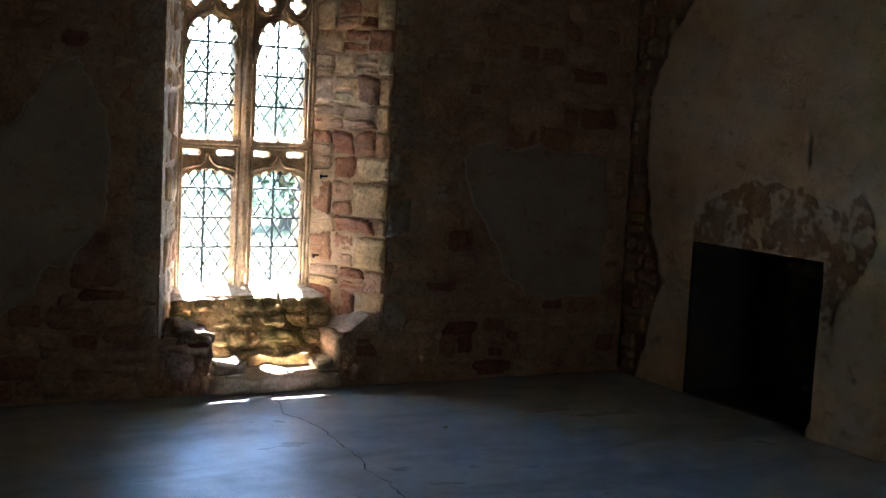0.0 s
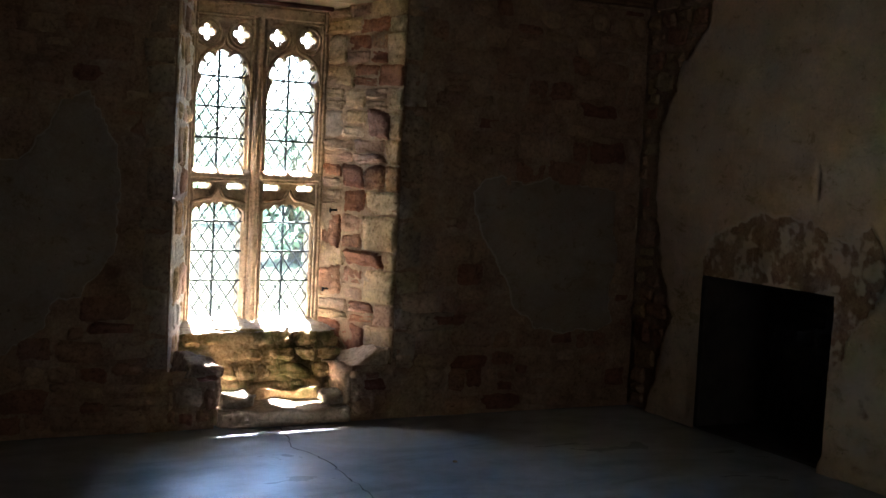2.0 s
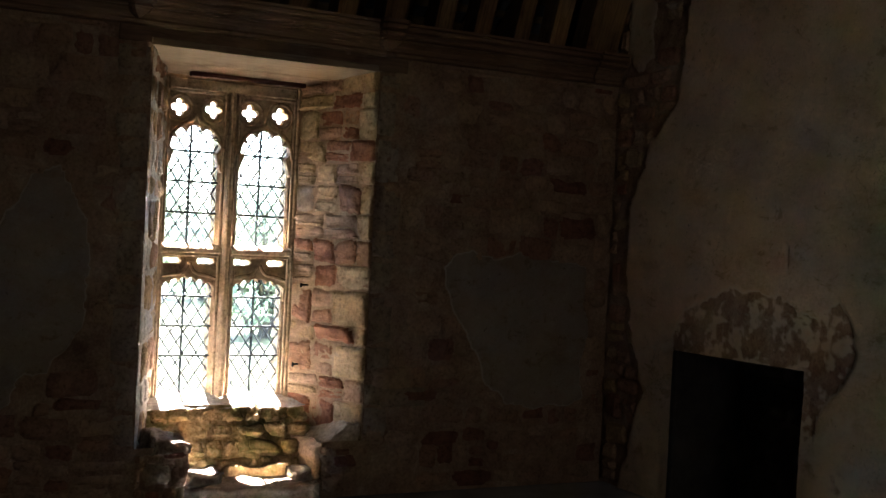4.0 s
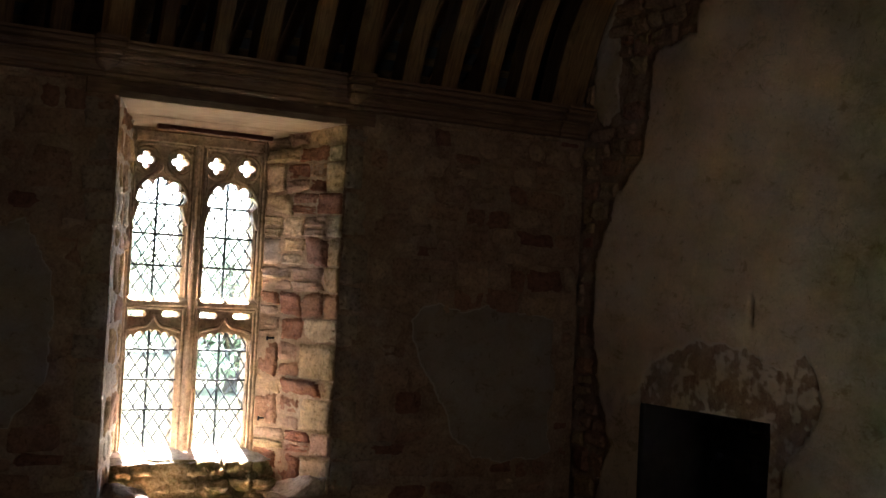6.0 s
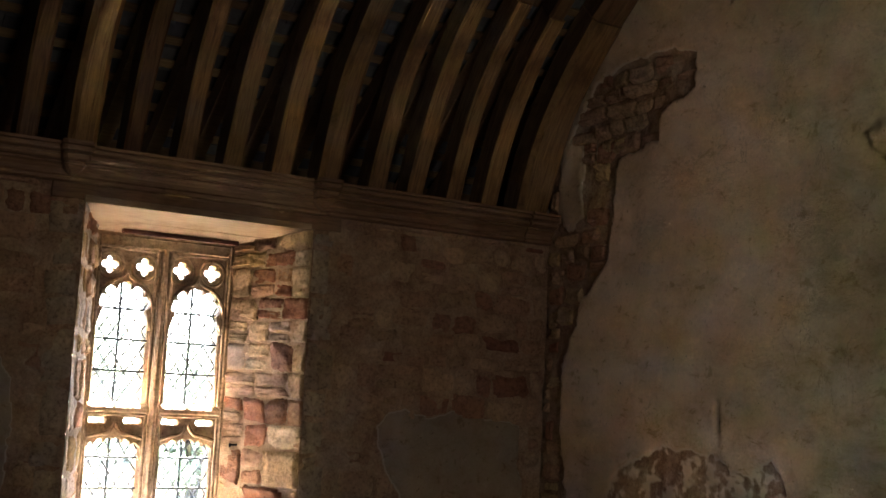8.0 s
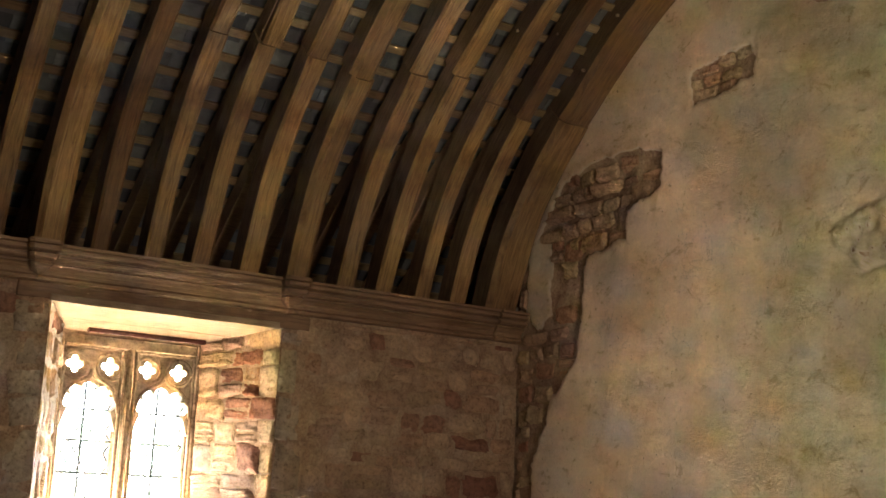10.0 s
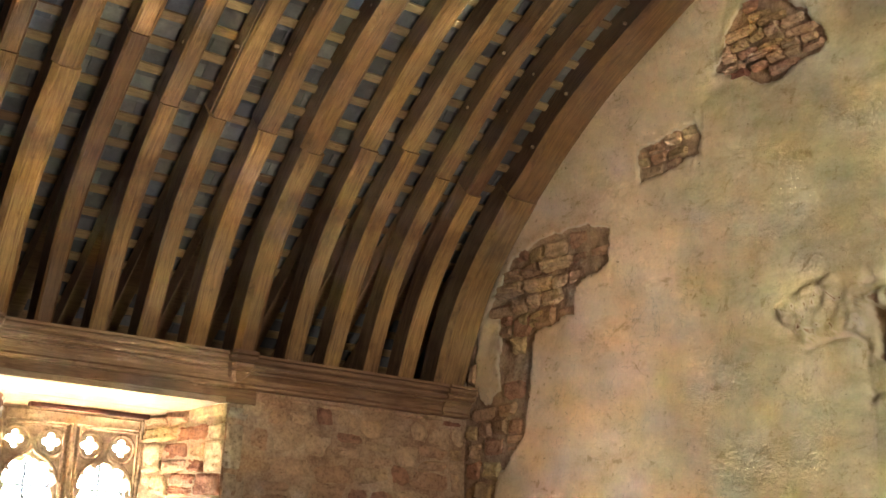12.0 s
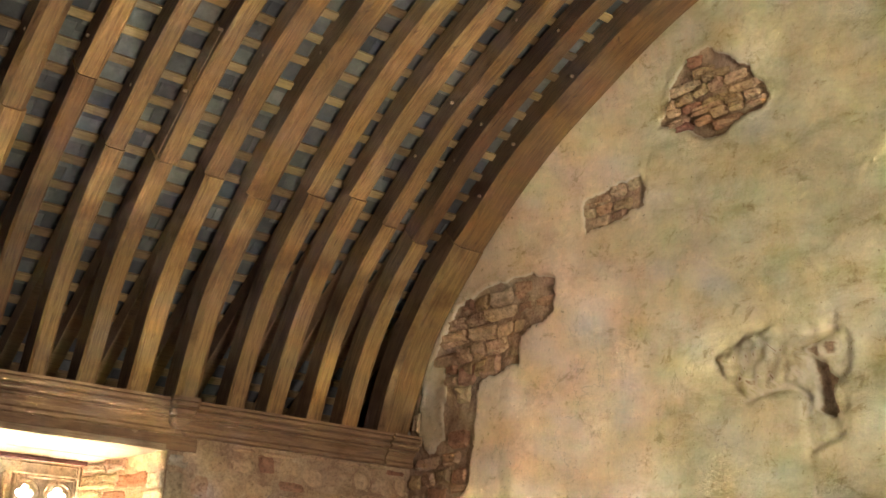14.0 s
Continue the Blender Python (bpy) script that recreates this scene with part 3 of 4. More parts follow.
ys = lines(YS, YW + 0.04, 0.017, FY0, FY1, 3.2)
ys = [YS, -1.0, 0.5, 2.0] + [y for y in ys if y >= 3.0]
wall_east = relief("wall_east", ys, lines(0, 5.7, 0.018, FZ) + [6.1], east, east_depth, lambda u, v: not (FY0 < u < FY1 and v < FZ), PLASTER_E)
tagged(wall_east, "cream lime-plastered gable wall with bare stone patches and a fireplace", "wall", kind="structure")
part("wall_core", box((XE + 0.005, YW + 0.05, 2.9), (XE + 0.25, 8.25, 5.0)), LIMEWALL, wall_east)
part("wall_core", box((XE + 0.9, YS - 0.5, -0.1), (XE + 1.1, YW + 1.1, 6.4)), LIMEWALL, wall_east)
part("wall_core", box((XE + 0.25, YS - 0.5, -0.1), (XE + 0.9, FY0 - 0.12, 6.4)), LIMEWALL, wall_east)
part("wall_core", box((XE + 0.25, FY1 + 0.12, -0.1), (XE + 0.9, YW + 1.0, 6.4)), LIMEWALL, wall_east)
part("wall_core", box((XE + 0.25, FY0 - 0.12, FZ + 0.12), (XE + 0.9, FY1 + 0.12, 6.4)), LIMEWALL, wall_east)


def build_fireplace():
    fire = empty("fireplace", (XE, (FY0 + FY1) / 2, 0))
    for name, a, b in (("back_wall", (XE + 0.62, FY0 - 0.1, 0), (XE + 0.72, FY1 + 0.1, FZ + 0.1)), ("side_wall", (XE + 0.035, FY0 - 0.11, 0), (XE + 0.62, FY0 + 0.004, FZ + 0.1)),
                       ("side_wall", (XE + 0.035, FY1 - 0.004, 0), (XE + 0.62, FY1 + 0.11, FZ + 0.1)), ("lintel", (XE + 0.035, FY0 + 0.004, FZ - 0.01), (XE + 0.62, FY1 - 0.004, FZ + 0.11)),
                       ("hearth", (XE + 0.035, FY0 + 0.004, -0.02), (XE + 0.62, FY1 - 0.004, 0.012))):
        part(name, box(a, b, 0.012, 0.006), SOOT, fire)
    rng = random.Random(8)
    for j in range(7):
        y = FY0 + 0.02
        while y < FY1 - 0.05:
            w = min(rng.uniform(0.12, 0.28), FY1 - y)
            me = stone_mesh("stone", lambda u, v, d: (XE + 0.62 - d, u, v), y + 0.008, y + w - 0.008, 0.02 + j * 0.14, 0.148 + j * 0.14, rng.uniform(0.01, 0.03), rng)
            mesh_object("stone", me, SOOT, fire, "", True)
            y += w
    tagged(fire, "dark soot-blackened open fireplace recess in a plastered wall", "fireplace")


build_fireplace()


# ---- window: embrasure, sill, stonework, glazing ----
def right_reveal(u, v, d):
    """u from 0 at the wall's face to 1 at the stonework; d proud of the splayed side."""
    n = Vector((-(YB - YW), BR - FR, 0)).normalized()
    p = Vector((FR + (BR - FR) * u, YW + (YB - YW) * u, v)) + n * d
    return tuple(p)


def left_reveal(u, v, d):
    n = Vector((YB - YW, -(BL - FL), 0)).normalized()
    p = Vector((FL + (BL - FL) * u, YW + (YB - YW) * u, v)) + n * d
    return tuple(p)


def build_reveals():
    grid_u, grid_v = lines(0, 1, 0.03), lines(0.34, HEAD + 0.02, 0.03)

    def depth(u, v):
        return (worn((u * 0.7, v), 0.012, 6, 3) + worn((u * 0.7, v), 0.006, 20, 1)) * step(u - 0.03, 0.1) + 0.004
    tagged(relief("reveal_right", grid_u, grid_v, right_reveal, depth, lambda u, v: True, MORTAR), "splayed window side of red and tan sandstone blocks", "window reveal", kind="structure")
    tagged(relief("reveal_left", grid_u, grid_v, left_reveal, depth, lambda u, v: True, LEDGE), "splayed window side of limewashed rough stone", "window reveal", kind="structure")
    right, left = bpy.data.objects["reveal_right"], bpy.data.objects["reveal_left"]
    rng = random.Random(21)
    T, R2, G, M = TANSTONE, REDSTONE, GREYSTONE, RUBBLE
    # courses upwards: height, then pieces from the room's edge inwards
    rows = [(0.23, [(0.36, T), (0.30, R2), (0.34, M)]), (0.15, [(0.25, M), (0.33, R2), (0.42, T)]), (0.22, [(0.40, T), (0.28, R2), (0.32, R2)]), (0.12, [(0.14, T), (0.52, R2), (0.34, T)]),
            (0.24, [(0.44, T), (0.28, M), (0.28, R2)]), (0.16, [(0.40, T), (0.30, R2), (0.30, M)]), (0.17, [(0.16, R2), (0.28, R2), (0.30, R2), (0.26, R2)]),
            (0.17, [(0.18, T), (0.42, R2), (0.40, M)]), (0.19, [(0.14, T), (0.28, M), (0.32, T), (0.26, G)]), (0.15, [(0.17, T), (0.3, M), (0.28, T), (0.25, T)]), (0.15, [(0.30, R2), (0.34, R2), (0.36, T)]),
            (0.20, [(0.20, T), (0.22, M), (0.3, M), (0.28, T)]), (0.11, [(0.20, T), (0.36, R2), (0.44, T)]), (0.14, [(0.44, T), (0.26, M), (0.30, M)])]
    v = 0.36
    for h, pieces in rows:
        u = 0.0
        for w, mat in pieces:
            split = [(v, v + h)] if (u == 0 or rng.random() < 0.55 or h < 0.14) else [(v, v + h * 0.45), (v + h * 0.45, v + h)]
            for a, b in split:
                big = u == 0
                me = stone_mesh("stone", right_reveal, u + (0.0 if big else 0.006), min(u + w, 1.0) - 0.006, a + 0.003, min(b, HEAD) - 0.003, rng.uniform(0.010, 0.018) if big else rng.uniform(0.006, 0.030), rng, 0.004, 0.06 if big else 0.14, 0.25 if big else 1.7, 9)
                mesh_object("stone", me, mat if (a, b) == (v, v + h) else rng.choice([mat, RUBBLE, REDSTONE]), right, "", True)
            u += w
        v += h
    v = 0.36
    while v < HEAD - 0.06:
        h = min(rng.uniform(0.14, 0.27), HEAD - v)
        u = 0.0
        for w in (0.22, 0.28, 0.26, 0.24):
            w *= rng.uniform(0.85, 1.1)
            me = stone_mesh("stone", left_reveal, u + 0.01, min(u + w, 1.0) - 0.01, v + 0.005, v + h - 0.005, rng.uniform(0.003, 0.008) if u == 0 else rng.uniform(0.006, 0.020), rng, 0.006, 0.2, 0.4 if u == 0 else 1.2, 7)
            mesh_object("stone", me, (LEDGE if v < 1.6 else TANSTONE) if u == 0 else rng.choice([TANSTONE, TANSTONE, LEDGE, RUBBLE]), left, "", True)
            u += w
        v += h


build_reveals()


def lump(name, a, b, mat, label, category, seed, cuts=5, amp=0.03):
    """A rough hewn block with broken edges that lies in the window recess."""
    bm = box(a, b)
    bmesh.ops.subdivide_edges(bm, edges=bm.edges[:], cuts=cuts, use_grid_fill=True)
    c = Vector([(p + q) / 2 for p, q in zip(a, b)])
    half = Vector([(q - p) / 2 for p, q in zip(a, b)])
    for v in bm.verts:
        r = v.co - c
        e = sum(max(0.0, abs(r[i]) / half[i] - 0.75) for i in range(3))
        v.co -= Vector([r[i] * 0.10 * max(0.0, e - 0.25) for i in range(3)])
        low = v.co.z < a[2] + 0.01
        n = noise.noise_vector(v.co * 6 + Vector((seed, 0, 0))) * amp + noise.noise_vector(v.co * 19 + Vector((0, seed, 0))) * amp * 0.45
        if low:
            n.z = 0
        v.co += n
    ob = part(name, bm, mat, None, "", True)
    return tagged(ob, label, category)


def sill_bank(u, v, d):
    """The mossy rubble bank below the sill: v 0 at its foot, 1 at the sill."""
    y = 7.44 + 0.20 * v - d
    return (u, y, 0.10 + 0.43 * v + 0.3 * d)


def build_recess():
    bank = relief("sill_bank", lines(2.0, 3.30, 0.03), lines(0, 1.0, 0.05), sill_bank, lambda u, v: worn((u, v * 0.5), 0.05, 3.5, 2) + worn((u, v * 0.5), 0.025, 11, 4) - 0.01, lambda u, v: True, MOSSY)
    tagged(bank, "mossy green and ochre stone bank under the window sill", "stone bank", kind="structure")
    rng = random.Random(5)
    for v0, v1 in ((0.04, 0.27), (0.27, 0.52), (0.52, 0.74), (0.74, 0.99)):
        u = 2.12
        while u < 3.14:
            w = rng.uniform(0.10, 0.30)
            me = stone_mesh("stone", sill_bank, u + 0.006, min(u + w, 3.22) - 0.006, v0 + 0.01, v1 - 0.01, rng.uniform(0.012, 0.04), rng, 0.015, 0.3, 2.0, 7)
            mesh_object("stone", me, MOSSY, bank, "", True)
            u += w
    # sloping sill between the bank and the glass
    def sill_d(u, v):
        return worn((u, v), 0.02, 5, 3) * (1 - v) + worn((u, v), 0.012, 16, 6) * (1 - v)
    sill = relief("window_sill", lines(2.02, 3.28, 0.025), lines(0, 1, 0.06),
                  lambda u, v, d: (u, 7.60 - 0.10 * max(0, 2.5 - u) * (1 - v) + (YB + 0.14 - 7.60) * v + worn((u, 0), 0.03, 8) * (1 - v), 0.515 + 0.075 * v + d), sill_d, lambda u, v: True, LEDGE)
    tagged(sill, "pale sunlit rough stone window sill", "window sill", kind="structure")
    tagged(part("sill_core", box((2.02, YB - 0.1, 0.1), (3.28, YB + 0.22, 0.50)), LIMEWALL, sill), "")
    lump("slab", (2.23, 7.075, 0.0), (3.09, 7.58, 0.10), SLABSTONE, "worn pale stone slab at the foot of the window recess", "stone slab", 3.0, 12, 0.03)
    for x0, x1, top, seed in ((1.90, 2.25, 0.335, 9.0), (3.07, 3.40, 0.335, 5.0)):
        lump("block", (x0, 7.15, 0.0), (x1, 7.70, top), RUBBLE, "broken brown stone stub beside the window recess", "stone block", seed, 8, 0.04)
    lump("loose_stone", (2.0, 7.10, 0.325), (2.25, 7.34, 0.415), GREYSTONE, "dark broken stone lying on the stub", "stone", 12.0, 7, 0.06)
    lump("loose_stone", (2.28, 7.20, 0.098), (2.49, 7.42, 0.175), LEDGE, "pale broken stone lying on the slab", "stone", 14.0, 6, 0.05)
    lump("loose_stone", (2.98, 7.18, 0.098), (3.10, 7.42, 0.16), LEDGE, "pale broken stone lying on the slab", "stone", 15.0, 5, 0.04)
    lump("loose_stone", (2.55, 7.40, 0.098), (2.98, 7.52, 0.17), MOSSY, "long ochre stone lying at the foot of the bank", "stone", 19.0, 6, 0.04)
    # broken mortar that flares out of the splay's foot
    flare = lump("broken_mortar", (3.15, 7.14, 0.33), (3.375, 7.60, 0.47), SLABSTONE, "pale broken mortar sloping out from the window side", "mortar", 17.0, 9, 0.03)
    for vert in flare.data.vertices:
        k = max(0.0, (vert.co.z - 0.34) / 0.13)
        vert.co.x += k * (3.36 - vert.co.x) * 0.75


build_recess()


def build_small():
    for x, y, z in ((3.135, 7.70, 0.79), (3.15, 7.66, 1.33)):
        hook = tagged(empty("iron_pintle", (x, y, z)), "small rusty iron shutter pintle in the window side", "pintle", "pintles in the window side")
        part("pin", tube(bmesh.new(), [(x - 0.03, y - 0.01, z - 0.016), (x - 0.03, y - 0.01, z + 0.012)], 0.007, 6), IRON, hook)
        part("shank", tube(bmesh.new(), [(x - 0.03, y - 0.01, z), (x + 0.03, y, z)], 0.006, 6), IRON, hook)
    lump("pebble", (3.252, 5.965, -0.004), (3.272, 5.985, 0.008), RUBBLE, "small dark pebble lying on the screed", "pebble", 2.0, 2, 0.005)


def plate(name, outlines, y0, y1, mat, parent, bevel=0.008, label=""):
    """A flat stone panel cut from closed outlines (the first is the edge, the others openings), with softened arrises."""
    cu = bpy.data.curves.new(name, "CURVE")
    cu.dimensions, cu.fill_mode = "2D", "BOTH"
    cu.extrude, cu.bevel_depth, cu.bevel_resolution = (y1 - y0) / 2 - bevel, bevel, 1
    cu.offset = -bevel
    for pts in outlines:
        sp = cu.splines.new("POLY")
        sp.points.add(len(pts) - 1)
        for p, (x, z) in zip(sp.points, pts):
            p.co = (x, z, 0, 1)
        sp.use_cyclic_u = True
    tmp = bpy.data.objects.new(name, cu)
    scene.collection.objects.link(tmp)
    me = bpy.data.meshes.new_from_object(tmp.evaluated_get(bpy.context.evaluated_depsgraph_get()))
    bpy.data.objects.remove(tmp)
    me.transform(Matrix.Translation((0, (y0 + y1) / 2, 0)) @ Matrix.Rotation(radians(90), 4, "X"))
    return mesh_object(name, me, mat, parent, label)


def tube(bm, pts, r, sides=6, squash=1.0):
    """A rounded roll along points in the plane of the window."""
    rings = []
    for i, p in enumerate(pts):
        a, b = Vector(pts[max(0, i - 1)]), Vector(pts[min(len(pts) - 1, i + 1)])
        t = (b - a).normalized()
        side = t.cross(Vector((0, 1, 0)))
        side = side.normalized() if side.length > 1e-6 else Vector((1, 0, 0))
        up = side.cross(t)
        rings.append([bm.verts.new(Vector(p) + side * math.cos(k * math.tau / sides) * r + up * math.sin(k * math.tau / sides) * r * squash) for k in range(sides)])
    for a, b in zip(rings, rings[1:]):
        for k in range(sides):
            bm.faces.new((a[k], a[(k + 1) % sides], b[(k + 1) % sides], b[k]))
    return bm


def foiled_arch(xl, xr, spring, rise, lobes=5, cusp=0.16, square=0.8, n=80):
    """Points of a cusped arch from the right springing over to the left."""
    c, h = (xl + xr) / 2, (xr - xl) / 2
    out = []
    for k in range(n + 1):
        f = math.pi * k / n
        r = 1 - cusp + cusp * abs(math.sin(lobes * f)) ** 0.6
        cs, sn = math.cos(f), math.sin(f)
        out.append((c + h * r * math.copysign(abs(cs) ** square, cs), spring + rise * r * max(0.0, sn) ** square))
    return out


def scalloped_head(xl, xr, n=72):
    """The low head of the lower lights: a row of hanging scallops from right to left."""
    c, h = (xl + xr) / 2, (xr - xl) / 2
    out = []
    for k in range(n + 1):
        f = 1 - 2 * k / n
        rise = 0.058 * (1 - abs(f) ** 3) + 0.012 * max(0.0, 1 - abs(f) / 0.2)
        out.append((c + h * f, 1.288 + rise - 0.026 * (1 - abs(math.sin(3 * math.pi * f)) ** 0.6) * (1 - abs(f) ** 8)))
    return out


def quatrefoil(cx, cz, r):
    out = []
    for k in range(48):
        a = k * math.tau / 48
        q = r * (0.50 + 0.50 * abs(math.cos(2 * a)) ** 0.8)
        out.append((cx + q * math.cos(a), cz + q * math.sin(a)))
    return out[::-1]


build_small()
LIGHTS = [(2.205, 2.565), (2.688, 3.058)]
UP0, UP1, LOW0, LOW1 = 1.565, 2.36, 0.575, 1.40
window = tagged(empty("window_1", (2.64, YB, 0.55)), "two-light mullioned stone window with cusped heads and leaded diamond glass", "window", kind="structure")


def build_stonework():
    y0, y1 = YB, YB + 0.20
    for name, a, b in (("jamb", (2.12, y0, 0.52), (2.185, y1, 2.66)), ("jamb", (3.078, y0, 0.52), (3.17, y1, 2.66)), ("inner_jamb", (2.18, y0 + 0.07, 0.55), (2.209, y1, 2.60)), ("inner_jamb", (3.053, y0 + 0.07, 0.55), (3.08, y1, 2.60)), ("head", (2.185, y0, 2.578), (3.078, y1, 2.66)), ("sill_stone", (2.185, y0 + 0.03, 0.50), (3.078, y1 + 0.05, 0.572))):
        part(name, box(a, b, 0.01, 0.004), TRACERY, window)
    # mullion with a rounded nose and side chamfers
    bm = bmesh.new()
    prof = [(2.560, y1), (2.560, y0 + 0.085), (2.578, y0 + 0.07), (2.596, y0 + 0.045), (2.606, y0 + 0.03), (2.606, y0 - 0.005), (2.616, y0 - 0.02), (2.638, y0 - 0.02), (2.648, y0 - 0.005), (2.648, y0 + 0.03), (2.658, y0 + 0.045), (2.676, y0 + 0.07), (2.694, y0 + 0.085), (2.694, y1)]
    a = [bm.verts.new((x, y, 0.56)) for x, y in prof]
    b = [bm.verts.new((x, y, 2.585)) for x, y in prof]
    for k in range(len(prof) - 1):
        bm.faces.new((a[k], a[k + 1], b[k + 1], b[k]))
    part("mullion", bm, TRACERY, window, "moulded stone mullion")
    # transom, with a sloped upper edge and a roll
    for xl, xr in ((2.185, 2.59), (2.664, 3.078)):
        bm = bmesh.new()
        prof = [(y1, 1.575), (y0 + 0.06, 1.572), (y0 + 0.005, 1.552), (y0 - 0.004, 1.542), (y0 - 0.004, 1.520), (y0 + 0.012, 1.508), (y0 + 0.03, 1.498), (y1, 1.498)]
        a = [bm.verts.new((xl, y, z)) for y, z in prof]
        b = [bm.verts.new((xr, y, z)) for y, z in prof]
        for k in range(len(prof) - 1):
            bm.faces.new((a[k], a[k + 1], b[k + 1], b[k]))
        part("transom", bm, TRACERY, window, "moulded stone transom")
    for (xl, xr), quats in zip(LIGHTS, (((2.272, 2.459), (2.501, 2.459)), ((2.755, 2.459), (2.969, 2.459)))):
        e = 0.022
        # upper head: cusped arch and two quatrefoils
        arch = foiled_arch(xl, xr, 2.175, 0.18, 5, 0.22, 0.85)
        edge = [(xl - e, 2.05), (xl, 2.05), *arch[::-1], (xr, 2.05), (xr + e, 2.05), (xr + e, 2.582), (xl - e, 2.582)]
        plate("tracery_panel", [edge] + [quatrefoil(cx, cz + 0.004, 0.056) for cx, cz in quats], y0 + 0.03, y0 + 0.10, TRACERY, window, 0.006, "pierced tracery panel with quatrefoils")
        c, h = (xl + xr) / 2, (xr - xl) / 2
        bm = bmesh.new()
        for s in (-1, 1):
            pts = []
            for k in range(14):
                f = radians(76) * k / 13
                pts.append((c + s * (h * math.cos(f) ** 0.9 + 0.006), y0 + 0.022, 2.165 + 0.205 * math.sin(f)))
            pts += [(c + s * 0.022, y0 + 0.022, 2.385), (c + s * 0.010, y0 + 0.022, 2.405), (c + s * 0.003, y0 + 0.022, 2.435)]
            tube(bm, pts, 0.013)
        for cx, cz in quats:
            tube(bm, [(cx + 0.085 * math.cos(k * math.tau / 24), y0 + 0.028, cz + 0.085 * math.sin(k * math.tau / 24)) for k in range(25)], 0.011)
        part("roll_moulding", bm, TRACERY, window, "", True)
        # lower head: two slots over a flat cusped arch
        arch = scalloped_head(xl, xr)
        edge = [(xl - e, 1.20), (xl, 1.20), *arch[::-1], (xr, 1.20), (xr + e, 1.20), (xr + e, 1.505), (xl - e, 1.505)]

        def slot(a, b2, z0=1.440, z1=1.477):
            r = (z1 - z0) / 2
            return [(a + r * 0.5, z0), (a, z0 + r), (a + r * 0.5, z1), (b2 - r * 0.5, z1), (b2, z0 + r), (b2 - r * 0.5, z0)][::-1]
        plate("tracery_panel", [edge, slot(xl + 0.004, xl + 0.128), slot(xr - 0.126, xr - 0.002)], y0 + 0.05, y0 + 0.12, TRACERY, window, 0.006, "pierced tracery panel with slots")
        bm = bmesh.new()
        for s in (-1, 1):
            pts = []
            for k in range(13):
                f = k / 12
                x = h * (1 - f)
                pts.append((c + s * (x + 0.003), y0 + 0.04, 1.345 + 0.03 * math.sin(min(1.0, f * 1.3) * math.pi / 2) + 0.07 * max(0.0, (f - 0.66) / 0.34) ** 2))
            tube(bm, pts, 0.012)
        part("roll_moulding", bm, TRACERY, window, "", True)
    # framing rolls round each opening
    for z0, z1 in ((1.57, 2.572), (0.575, 1.500)):
        for (xl, xr) in LIGHTS:
            bm = bmesh.new()
            tube(bm, [(xl - 0.012, y0 + 0.02, z0), (xl - 0.012, y0 + 0.02, z1)], 0.012)
            tube(bm, [(xr + 0.012, y0 + 0.02, z0), (xr + 0.012, y0 + 0.02, z1)], 0.012)
            tube(bm, [(xl - 0.012, y0 + 0.02, z1), (xr + 0.012, y0 + 0.02, z1)], 0.012)
            part("frame_roll", bm, TRACERY, window, "", True)


build_stonework()


